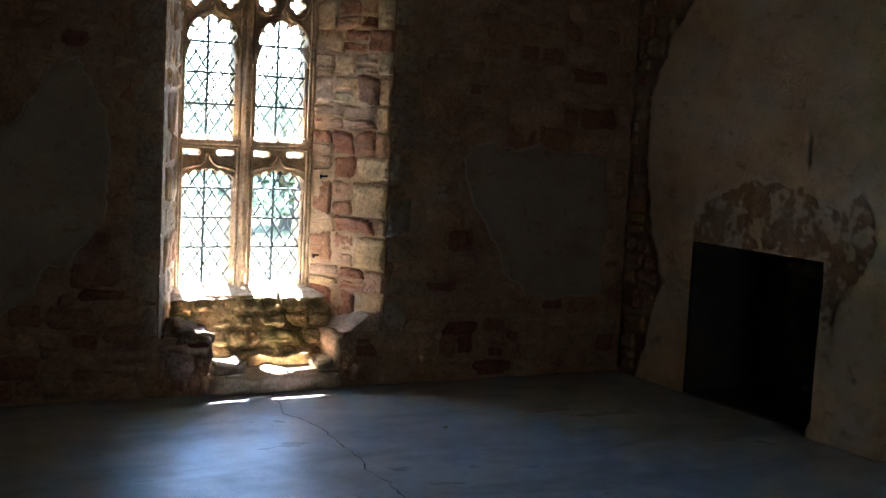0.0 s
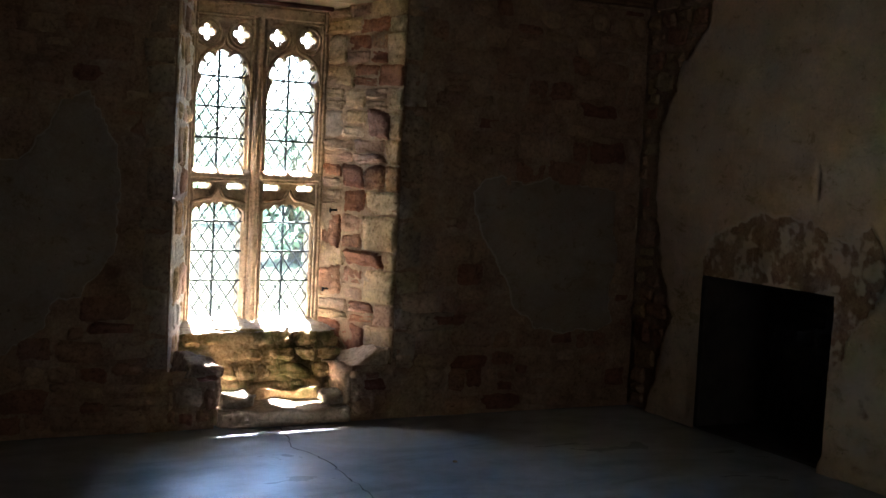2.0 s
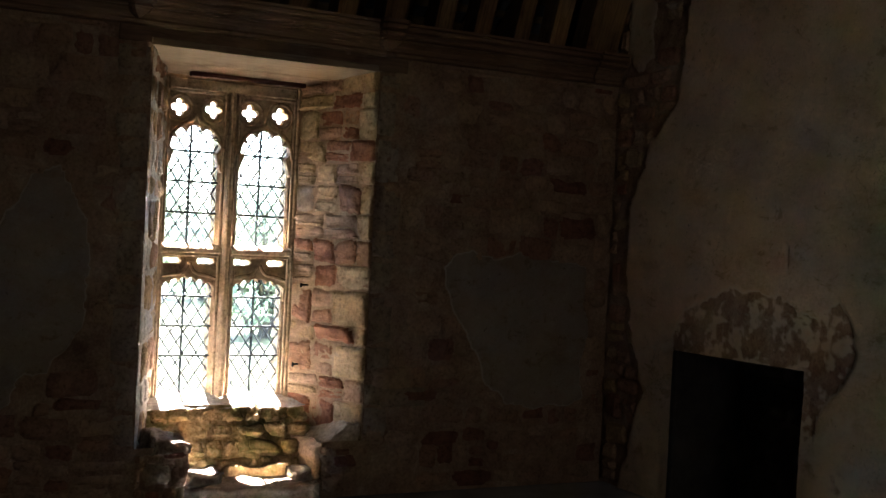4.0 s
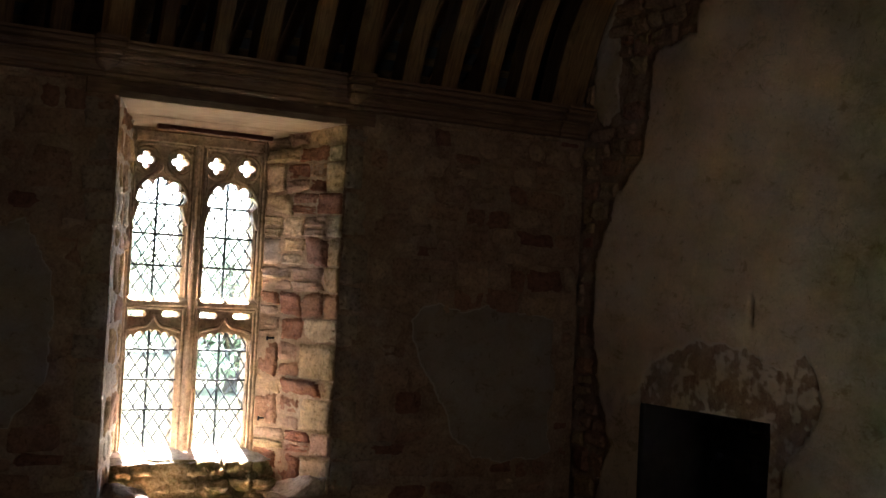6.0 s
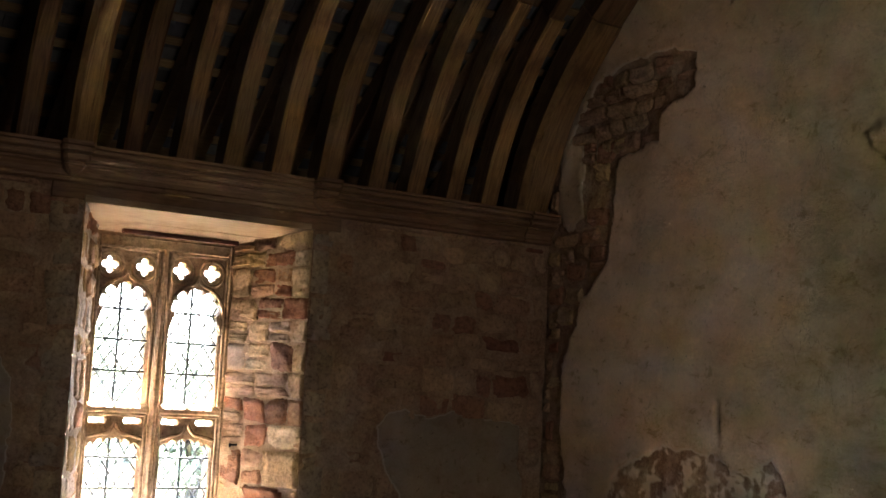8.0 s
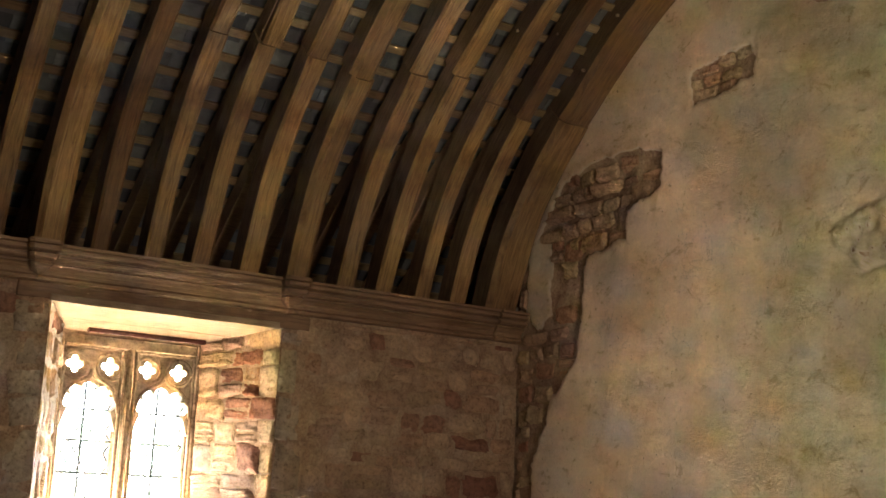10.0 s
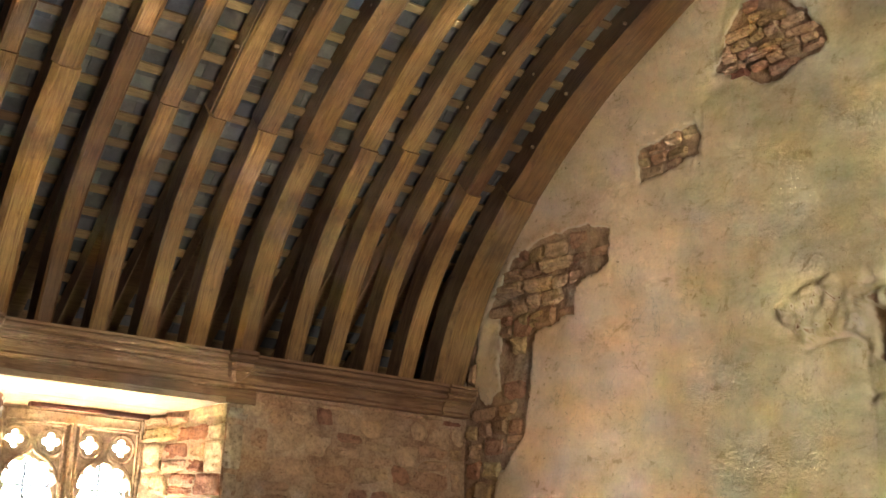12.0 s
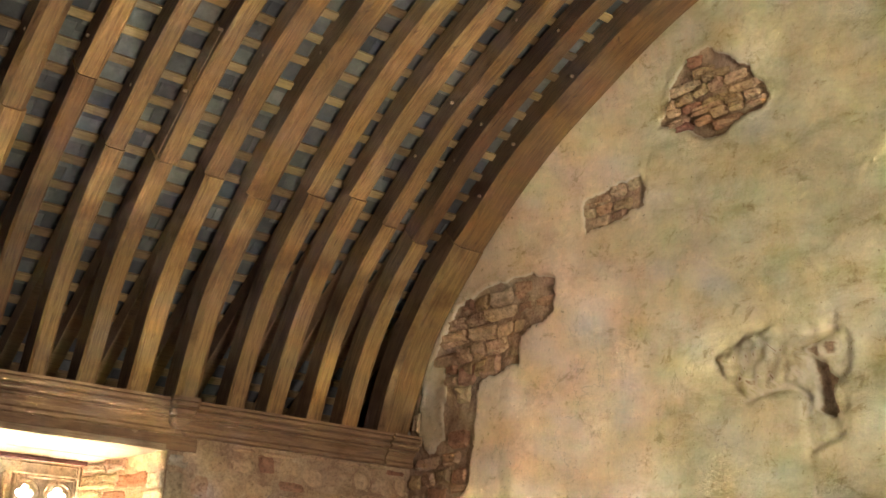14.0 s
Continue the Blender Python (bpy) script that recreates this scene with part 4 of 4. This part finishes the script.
def build_glazing():
    px, pz, w = 0.0915, 0.137, 0.0055
    pane = None
    rng = random.Random(3)
    for li, (xl, xr) in enumerate(LIGHTS):
        for z0, z1, bars in ((UP0, UP1, (1.777, 1.982, 2.182)), (LOW0, LOW1, (0.828, 1.026, 1.223))):
            # lead cames: two families of slanting strips
            bm = bmesh.new()
            slope = pz / px
            for s in (1, -1):
                k = -12
                while k < 14:
                    c0 = z0 + k * pz
                    pts = []
                    for x in (xl, xr):
                        pts.append((x, c0 + s * slope * (x - xl)))
                    (xa, za), (xb, zb) = pts
                    if za > zb:
                        (xa, za), (xb, zb) = (xb, zb), (xa, za)
                    if zb > z0 and za < z1:
                        if za < z0:
                            xa, za = xa + (xb - xa) * (z0 - za) / (zb - za), z0
                        if zb > z1:
                            xb, zb = xa + (xb - xa) * (z1 - za) / (zb - za), z1
                        mid = ((xa + xb) / 2, YG, (za + zb) / 2)
                        bow = rng.uniform(-0.003, 0.003)
                        tube(bm, [(xa, YG, za), (mid[0] + bow, YG + bow, mid[2]), (xb, YG, zb)], w, 4)
                    k += 1
            part("lead_cames", bm, LEAD, window, "slender dark lead lattice")
            for z in bars:
                part("saddle_bar", tube(bmesh.new(), [(xl - 0.02, YG - 0.014, z), (xr + 0.02, YG - 0.014, z)], 0.007, 6), IRON, window, "dark iron bar", True)
            cx = (xl + xr) / 2
            part("stanchion", tube(bmesh.new(), [(cx, YG + 0.03, z0 - 0.01), (cx, YG + 0.03, z1 + 0.03)], 0.009, 6), IRON, window, "upright iron bar", True)
            # panes
            if pane is None:
                pane = bpy.data.meshes.new("pane")
                a, b, t = px / 2 - 0.001, pz / 2 - 0.0015, 0.0015
                pane.from_pydata([(-a, -t, 0), (0, -t, -b), (a, -t, 0), (0, -t, b), (-a, t, 0), (0, t, -b), (a, t, 0), (0, t, b)], [],
                                 [(0, 1, 2, 3), (7, 6, 5, 4), (0, 4, 5, 1), (1, 5, 6, 2), (2, 6, 7, 3), (3, 7, 4, 0)])
                pane.materials.append(GLASS)
            rows = int((z1 - z0) / (pz / 2)) + 1
            for j in range(0, rows + 1):
                for i in range(-1, 10):
                    if (i + j) % 2 == 1:
                        x, z = xl + i * px / 2, z0 + j * pz / 2
                        if xl - 0.03 < x < xr + 0.03 and z < z1 + 0.03:
                            ob = new("pane", pane)
                            ob.parent = window
                            ob.matrix_parent_inverse = window.matrix_basis.inverted()
                            ob.matrix_basis = pose(x, YG, z, rng.uniform(-2, 2), 0, rng.uniform(-2, 2))
                            ob.visible_shadow = False


build_glazing()
window.location.x += 0.015

# ---- lintel over the window, board in its soffit ----
def build_lintel():
    beam = tagged(empty("lintel_beam", (2.64, YW, HEAD)), "weathered oak lintel beam with a pale planked soffit over the window", "lintel")
    part("beam", box((1.70, YW - 0.016, 2.748), (3.572, YW + 0.14, 2.868), 0.006, 0.004), OAK_X, beam, "grey-brown oak beam let into the wall")
    bm = bmesh.new()
    for k, (a, b) in enumerate(((0.0, 0.55), (0.56, 1.0))):
        za, zb = HEAD - 0.004 - 0.075 * a, HEAD - 0.004 - 0.075 * b
        ya, yb = YW - 0.012 + (YB + 0.02 - YW) * a, YW - 0.012 + (YB + 0.02 - YW) * b
        vs = [bm.verts.new((x, y, z + h)) for x in (FL - 0.01, FR + 0.01) for y, z in ((ya, za), (yb, zb)) for h in (0.0, 0.05)]
        for f in ((0, 2, 6, 4), (1, 5, 7, 3), (0, 4, 5, 1), (2, 3, 7, 6), (0, 1, 3, 2), (4, 6, 7, 5)):
            bm.faces.new([vs[i] for i in f])
    part("soffit_boards", bm, PALE_OAK, beam, "pale oak boards")
    part("edge_strip", box((FL - 0.012, YW - 0.024, HEAD - 0.012), (FR - 0.02, YW - 0.004, HEAD + 0.032), 0.004, 0.002), PALE_OAK, beam, "pale front edge of the soffit")
    tagged(part("stained_board", box((2.30, 7.66, 2.655), (3.09, 7.70, 2.682), 0.003, 0.002), REDWOOD), "narrow red-stained board fixed above the window", "board")
    part("packing", box((2.05, YB + 0.01, 2.645), (3.25, YB + 0.2, HEAD + 0.1), 0.005, 0.005), TRACERY, beam, "stone packing above the window head")


build_lintel()


# ---- moulded wall plate ----
PROFILE = [(0.0, 2.842), (0.055, 2.842), (0.066, 2.850), (0.070, 2.866), (0.058, 2.880), (0.064, 2.905), (0.085, 2.928), (0.100, 2.938), (0.084, 2.943), (0.084, 2.952), (0.112, 2.958), (0.124, 2.970), (0.126, 2.982), (0.108, 2.988),
           (0.108, 2.997), (0.130, 3.002), (0.142, 3.012), (0.144, 3.026), (0.128, 3.030), (0.128, 3.036), (0.154, 3.038), (0.154, 3.056), (0.0, 3.060)]


def moulded(x0, x1, scale, dz=0.0):
    bm = bmesh.new()
    n = max(1, round((x1 - x0) / 0.25))
    rings = []
    for k in range(n + 1):
        x = x0 + (x1 - x0) * k / n
        sag = worn((x, 0), 0.005, 1.3) + dz
        rings.append([bm.verts.new((x, YW + 0.01 - d * scale, z + sag)) for d, z in PROFILE])
    for a, b in zip(rings, rings[1:]):
        for k in range(len(PROFILE) - 1):
            bm.faces.new((a[k], b[k], b[k + 1], a[k + 1]))
    bm.faces.new(rings[0])
    bm.faces.new(rings[-1][::-1])
    return bm


def build_plate():
    plate_thing = tagged(empty("wall_plate", (0, YW, 2.84)), "moulded oak wall plate cornice along the wall head", "cornice")
    for x0, x1 in ((XW, 0.19), (0.19, 1.79), (1.79, 3.39), (3.39, 5.02), (5.024, XE)):
        part("moulding", moulded(x0 + 0.001, x1 - 0.001, 1.0 if x0 < 5 else 1.1, 0.0), OAK_X, plate_thing)
    for x in (-1.41, 0.19, 1.79, 3.39):
        bm = bmesh.new()
        rings = []
        for z, r, d in ((2.875, 0.012, 0.10), (2.905, 0.05, 0.135), (2.93, 0.066, 0.165), (2.945, 0.058, 0.155), (2.96, 0.080, 0.182), (2.982, 0.084, 0.190), (2.995, 0.068, 0.168), (3.005, 0.090, 0.198), (3.028, 0.095, 0.205), (3.032, 0.085, 0.19), (3.038, 0.095, 0.21), (3.062, 0.095, 0.21)):
            rings.append([bm.verts.new((x + px, YW - py, z)) for px, py in ((-r, 0.0), (-r, d - 0.02), (-r * 0.75, d), (r * 0.75, d), (r, d - 0.02), (r, 0.0))])
        for a, b in zip(rings, rings[1:]):
            for k in range(5):
                bm.faces.new((a[k], a[k + 1], b[k + 1], b[k]))
        bm.faces.new(rings[-1])
        bm.faces.new(rings[0][::-1])
        part("boss", bm, OAK_X, plate_thing, "moulded cap under a main rib")


build_plate()

# ---- wagon roof ----
ARCH = [(7.10, 3.03), (7.03, 3.24), (6.86, 3.63), (6.65, 3.93), (6.38, 4.22), (5.86, 4.67), (5.48, 4.93), (5.06, 5.15), (4.66, 5.34), (4.26, 5.48), (3.3, 5.80), (2.21, 5.93)]


def smooth_line(pts, n):
    """Evenly spaced points on a rounded curve through pts, with their outward normals."""
    dense = []
    for i in range(len(pts) - 1):
        p0, p1, p2, p3 = (Vector(pts[max(0, min(len(pts) - 1, i + k))]) for k in (-1, 0, 1, 2))
        for s in range(12):
            t = s / 12
            dense.append(0.5 * ((2 * p1) + (p2 - p0) * t + (2 * p0 - 5 * p1 + 4 * p2 - p3) * t * t + (3 * p1 - p0 - 3 * p2 + p3) * t ** 3))
    dense.append(Vector(pts[-1]))
    dense = [sum((dense[max(0, min(len(dense) - 1, i + k))] for k in range(-5, 6)), Vector((0, 0))) / 11 if 5 < i < len(dense) - 6 else dense[i] for i in range(len(dense))]
    run = [0.0]
    for a, b in zip(dense, dense[1:]):
        run.append(run[-1] + (b - a).length)
    out = []
    for k in range(n + 1):
        want = run[-1] * k / n
        i = max(1, next((j for j, r in enumerate(run) if r >= want - 1e-9), len(run) - 1))
        f = (want - run[i - 1]) / max(1e-9, run[i] - run[i - 1])
        p = dense[i - 1].lerp(dense[i], f)
        t = (dense[i] - dense[i - 1]).normalized()
        out.append((p, Vector((-t.y, t.x)) if -t.y > 0 or t.x > 0 else Vector((t.y, -t.x))))
    return [(p, Vector((abs(nv.x), abs(nv.y)))) for p, nv in out], run[-1]


CURVE, LENGTH = smooth_line(ARCH, 96)


def rib_piece(i0, i1, w, d, x, seed, off=0.0):
    """A stretch of a curved rib with chamfered, slightly wandering edges, in coordinates about its own plane."""
    bm = bmesh.new()
    rings = []
    for i in range(i0, i1 + 1, 2 if (i1 - i0) % 2 == 0 else 1):
        p, nv = CURVE[i]
        if 0 < i < 96 and i in (i0, i1):
            p = p.lerp(CURVE[i + (1 if i == i0 else -1)][0], 0.03)
        sway = worn((i * 0.05, seed), 0.012, 1.0, seed) + off
        ww = w / 2 * (1 + worn((i * 0.09, seed), 0.10, 1.0, seed + 3))
        lift = worn((i * 0.11, seed), 0.010, 1.0, seed + 8)
        ch = 0.016 if w < 0.15 else 0.034
        ring = []
        for sx, dd in ((-ww, d), (-ww, ch), (-ww + ch, 0.0), (ww - ch, 0.0), (ww, ch), (ww, d)):
            q = p + nv * (dd + (lift + (0.010 if i0 else 0.0) + 0.006 * (i in (i0, i1)) if dd < d else 0))
            ring.append(bm.verts.new((sx + sway, q.x, q.y)))
        rings.append(ring)
    uv = bm.loops.layers.uv.new("along")
    across = (0.0, d, d + 0.015, d + 0.015 + w, d + 0.03 + w, 2 * d + 0.03 + w)
    length = LENGTH / 96 * (2 if (i1 - i0) % 2 == 0 else 1)
    for n, (a, b) in enumerate(zip(rings, rings[1:])):
        for k in range(5):
            f = bm.faces.new((a[k], b[k], b[k + 1], a[k + 1]))
            # side faces get the oak that has the shade in its colour
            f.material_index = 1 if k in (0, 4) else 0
            for loop, (nn, kk) in zip(f.loops, ((n, k), (n + 1, k), (n + 1, k + 1), (n, k + 1))):
                loop[uv].uv = (nn * length + seed * 5.3, across[kk] + seed * 2.1)
    bm.faces.new(rings[0])
    bm.faces.new(rings[-1][::-1])
    return bm


MAINS = (-1.38, 0.235, 1.85, 3.465)     # the broad ribs, five bays apart
RIBS = [(m + 0.323 * k, 0.12 if k else 0.165) for m in MAINS[:2] for k in range(5)] + [
    (1.85, 0.165), (2.15, 0.115), (2.48, 0.11), (2.785, 0.12), (3.12, 0.135), (3.465, 0.165), (3.82, 0.13), (4.11, 0.125), (4.425, 0.115), (4.72, 0.125), (5.115, 0.265)]
JOINT_Z = {2.15: 4.52, 3.465: 4.22, 3.82: 4.33, 4.11: 4.37, 4.72: 4.24}


def build_ribs():
    rng = random.Random(11)
    for k, (x, w) in enumerate(RIBS):
        rib = tagged(empty("roof_rib", (x, YW, 3.06)), "broad curved oak main rib of the wagon roof" if w > 0.15 else "slender curved oak rib of the wagon roof", "roof rib", "ribs of the wagon roof")
        j = min(range(97), key=lambda i: abs(CURVE[i][0].y - JOINT_Z.get(x, 4.27 if x > 2 else 4.27 + rng.uniform(-0.2, 0.25))))
        d = 0.175 if w < 0.15 else 0.21
        for name, a, b, off in (("lower_brace", 0, j, 0.0), ("upper_brace", j, 96, rng.uniform(-0.016, 0.016))):
            bm = rib_piece(a, b, w * rng.uniform(0.94, 1.06), d, x, k * 1.7 + (3 if a else 0), off)
            ob = part(name, bm, [OAK, OAK_SHADED], rib)
            ob.matrix_parent_inverse = Matrix.Translation((-x, -YW, -3.06)) @ Matrix.Translation((x, 0, 0))
        if x > 1.8:
            for i in (30 + k % 4, 39 - k % 3, 47 + k % 5):
                p, nv = CURVE[i]
                q = p + nv * rng.uniform(0.07, 0.12)
                part("peg", box((x - w / 2 - 0.012, q.x - 0.009, q.y - 0.009), (x - w / 2 + 0.03, q.x + 0.009, q.y + 0.009), 0.003), PALE_OAK, rib, "pale oak peg in the rib's side")


build_ribs()


def roof_sheet(n):
    """The underside of the laths: along straight rafters from the eaves, then over the curve above the braces."""
    top = [p + nv * 0.180 for p, nv in CURVE if p.y > 4.68]
    foot, pts = top[0] + Vector((2.24, -1.80)), []
    line = [foot.lerp(top[0], k / 40) for k in range(40)] + top
    run = [0.0]
    for a, b in zip(line, line[1:]):
        run.append(run[-1] + (b - a).length)
    for k in range(n + 1):
        want = run[-1] * k / n
        i = max(1, next((m for m, q in enumerate(run) if q >= want - 1e-9), len(run) - 1))
        a, b = line[i - 1], line[i]
        t = (b - a).normalized()
        pts.append((a.lerp(b, (want - run[i - 1]) / max(1e-9, run[i] - run[i - 1])), t, Vector((abs(t.y), abs(t.x)))))
    return pts, run[-1], foot, top[0]


def build_roof():
    roof = tagged(empty("roof_covering", (0, YW, 3.1)), "grey slate roof covering on pale laths", "roof", kind="structure")
    x0, x1 = XW, XE + 0.2
    _, total, foot, knee = roof_sheet(4)
    n = int(total / 0.176)
    sheet, total, foot, knee = roof_sheet(n)
    rng = random.Random(2)
    for p, t, nv in sheet[:-1]:
        bm = bmesh.new()
        rows = []
        for x in (x0, 0.5, 2.0, 3.4, 4.4, x1):
            j = rng.uniform(-0.008, 0.008)
            rows.append([bm.verts.new((x, *(p + nv * dn + t * (dt + j)))) for dn, dt in ((0, -0.026), (0, 0.026), (0.022, 0.026), (0.022, -0.026))])
        for a, b in zip(rows, rows[1:]):
            for i in range(4):
                bm.faces.new((a[i], a[(i + 1) % 4], b[(i + 1) % 4], b[i]))
        part("lath", bm, LATH, roof)
    # straight rafters behind the curved braces
    t = (knee - foot).normalized()
    nv = Vector((abs(t.y), abs(t.x)))
    for x, w in RIBS:
        bm = bmesh.new()
        ends = []
        for p in (foot, knee + t * 0.25):
            ends.append([bm.verts.new((x + sx, *(p - nv * dn))) for sx, dn in ((-0.045, 0.002), (-0.045, 0.125), (0.045, 0.125), (0.045, 0.002))])
        for k in range(4):
            bm.faces.new((ends[0][k], ends[0][(k + 1) % 4], ends[1][(k + 1) % 4], ends[1][k]))
        part("rafter", bm, OAK_X, roof, "straight dark oak rafter")
    # slates, one uneven course above each lath
    verts, faces = [], []
    block = ((0, 1, 2, 3), (4, 7, 6, 5), (0, 4, 5, 1), (1, 5, 6, 2), (2, 6, 7, 3), (3, 7, 4, 0))
    single = 0
    for k in range(n):
        (a, ta, na), (b, tb, nb) = sheet[k], sheet[k + 1]
        a, b = a - ta * 0.07, b + tb * 0.06
        x = -1.6 + (k % 2) * 0.11
        while x < x1:
            w = rng.uniform(0.19, 0.27)
            la, lb = 0.027 + rng.uniform(0, 0.012), 0.041 + rng.uniform(0, 0.016)
            pa, pb, pa2, pb2 = a + na * la, b + nb * lb, a + na * (la + 0.008), b + nb * (lb + 0.008)
            e = x + w - 0.004
            eight = [(x, *pa), (e, *pa), (e, *pb), (x, *pb), (x, *pa2), (e, *pa2), (e, *pb2), (x, *pb2)]
            if 1.9 < x < 4.6 and 3.9 < a.y < 5.3 and single < 300:
                me = bpy.data.meshes.new("slate")
                me.from_pydata(eight, [], list(block))
                me.update()
                mesh_object("slate", me, SLATE, roof)
                single += 1
            else:
                base = len(verts)
                verts += eight
                faces += [tuple(base + i for i in f) for f in block]
            x += w
    me = bpy.data.meshes.new("slates")
    me.from_pydata(verts, [], faces)
    me.update()
    tagged(mesh_object("slates", me, SLATE, roof), "overlapping grey slates", kind="stuff")
    # unseen outer boarding, eaves and the far slope, which keep the daylight out
    bm = bmesh.new()
    top = [(p + nv * 0.31) for p, nv in CURVE[::4]]
    # eaves' edge placed to cut off the sun patch on the floor
    line = [Vector((8.53, 2.90)), Vector((6.14, 5.0))] + [q for q in top if q.x < 5.85]
    far = [Vector((4.42 - q.x, q.y)) for q in reversed(line)]
    line += far[1:]
    a = [bm.verts.new((XW - 0.3, *q)) for q in line]
    b = [bm.verts.new((XE + 1.0, *q)) for q in line]
    c = [bm.verts.new((XW - 0.3, q.x, q.y + 0.05)) for q in line]
    d = [bm.verts.new((XE + 1.0, q.x, q.y + 0.05)) for q in line]
    for i in range(len(line) - 1):
        bm.faces.new((a[i], b[i], b[i + 1], a[i + 1]))
        bm.faces.new((c[i], c[i + 1], d[i + 1], d[i]))
    bm.faces.new((a[0], c[0], d[0], b[0]))
    part("outer_slope", bm, SLATE, roof)


build_roof()


# ---- outside ----
def build_outside():
    bm = bmesh.new()
    vs = [bm.verts.new(p) for p in ((-600, 8.25, -0.6), (600, 8.25, -0.6), (600, 900, -0.6), (-600, 900, -0.6))]
    bm.faces.new(vs)
    vs = [bm.verts.new(p) for p in ((-600, -600, -0.6), (600, -600, -0.6), (600, 8.25, -0.6), (-600, 8.25, -0.6))]
    bm.faces.new(vs)
    tagged(part("ground", bm, GRASS), "sunlit grass outside the window", "ground", kind="structure")
    rng = random.Random(31)
    for x, y, h, r in ((17.0, 62, 5.2, 3.6), (24.5, 66, 4.4, 3.4), (21.0, 76, 6.4, 4.0), (28.5, 72, 5.4, 3.8), (9.0, 24, 1.5, 1.3), (11.5, 36, 2.0, 1.8)):
        tree = tagged(empty("tree", (x, y, -0.6)), "leafy green tree in sunlight outside the window", "tree", "trees outside the window")
        bm = bmesh.new()
        tube(bm, [(x, y, -0.6), (x + 0.1, y, h * 0.3 - 0.6), (x, y + 0.1, h * 0.75 - 0.6)], 0.12 + h * 0.015, 7)
        for k in range(6):
            a = k * 1.05
            tube(bm, [(x, y, h * 0.3 - 0.6 + 0.1 * k), (x + r * 0.6 * math.cos(a), y + r * 0.6 * math.sin(a), h * 0.55 - 0.6 + 0.1 * k)], 0.05, 5)
        part("trunk", bm, BARK, tree)
        verts, faces = [], []
        clumps = [(rng.gauss(0, r * 0.45), rng.gauss(0, r * 0.45), h * rng.uniform(0.35, 0.98), r * rng.uniform(0.2, 0.38)) for _ in range(26)]
        for cx, cy, cz, cr in clumps:
            for _ in range(90):
                o = Vector((rng.gauss(0, 1), rng.gauss(0, 1), rng.gauss(0, 0.8))) * cr * 0.6
                c = Vector((x + cx, y + cy, cz - 0.6)) + o
                u, w = Vector((rng.uniform(-1, 1), rng.uniform(-1, 1), rng.uniform(-1, 1))).normalized() * 0.13, Vector((rng.uniform(-1, 1), rng.uniform(-1, 1), rng.uniform(-1, 1))).normalized() * 0.08
                base = len(verts)
                verts += [tuple(c - u), tuple(c + w), tuple(c + u), tuple(c - w)]
                faces.append((base, base + 1, base + 2, base + 3))
        me = bpy.data.meshes.new("crown")
        me.from_pydata(verts, [], faces)
        me.update()
        mesh_object("crown", me, LEAF, tree)


build_outside()

# ---- stones of the bare walls ----
def north_bare(u, v):
    return not (FL - 0.03 < u < FR + 0.03 and v < HEAD + 0.02) and not (1.64 < u < 3.62 and v > 2.72) and north_plaster(u, v) < 0.02 and north_band(u, v) < 0.04


rubble(wall_north, north, 0.55, XE - 0.01, 0.02, 2.84, north_bare, 7, (0.09, 0.20), (0.11, 0.34), (0.008, 0.028), joint=0.008)


def quoin_band(u0, u1, seed, flip):
    """Squared grey quoins on the wall's face beside the opening."""
    rng = random.Random(seed)
    v = 0.37
    while v < 2.70:
        h = min(rng.uniform(0.16, 0.34), 2.735 - v)
        if h > 0.07:
            w = rng.uniform(0.12, 0.2)
            a, b = (u0, u0 + w) if flip else (u1 - w, u1)
            me = stone_mesh("stone", north, a, b, v + 0.006, v + h - 0.006, rng.uniform(0.004, 0.009), rng, 0.01, 0.1)
            mesh_object("stone", me, GREYSTONE, wall_north, "", True)
        v += h


quoin_band(FR + 0.004, FR + 0.2, 3, True)
quoin_band(FL - 0.2, FL - 0.004, 4, False)
me = stone_mesh("stone", north, 3.49, 3.83, 0.575, 0.70, 0.012, random.Random(1), 0.01, 0.1)
mesh_object("stone", me, GREYSTONE, wall_north, "", True)
def mixed_stone(rng, u, v):
    return rng.choice((RUBBLE, SCARSTONE, SCARSTONE, SCARSTONE, SCARSTONE, TANSTONE))


RECESS = lambda u, v, d: (XE - d + 0.036, u, v)
rubble(wall_east, RECESS, 6.3, YW - 0.02, 0.02, 3.55, lambda u, v: bare(u, v) > -0.05 and ragged(WHITE_BIT, u, v, 0.02, 4.0) < 0.02, 17, (0.10, 0.20), (0.13, 0.30), (0.010, 0.034), smooth=False, pick=mixed_stone, joint=0.004, wild=0.9)
rubble(wall_east, RECESS, 5.58, 6.95, 3.38, 4.06, lambda u, v: bare(u, v) > -0.05 and ragged(WHITE_BIT, u, v, 0.02, 4.0) < 0.02, 23, (0.09, 0.17), (0.13, 0.32), (0.010, 0.034), smooth=False, pick=mixed_stone, joint=0.004, wild=0.9)
rubble(wall_east, RECESS, 4.82, 5.36, 4.22, 4.52, lambda u, v: bare(u, v) > -0.03, 29, (0.08, 0.12), (0.12, 0.22), (0.008, 0.03), smooth=False, pick=mixed_stone, joint=0.004, wild=0.9)
rubble(wall_east, RECESS, 3.89, 4.66, 4.60, 5.18, lambda u, v: bare(u, v) > -0.03, 37, (0.055, 0.09), (0.10, 0.26), (0.010, 0.034), smooth=False, pick=mixed_stone, joint=0.004, wild=0.9)
for u0, u1, seed in ((1.90, 2.23, 51), (3.09, 3.40, 52)):
    rubble(wall_north, north, u0, u1, 0.01, 0.335, lambda u, v: True, seed, (0.09, 0.15), (0.10, 0.20), (0.008, 0.03), joint=0.006)
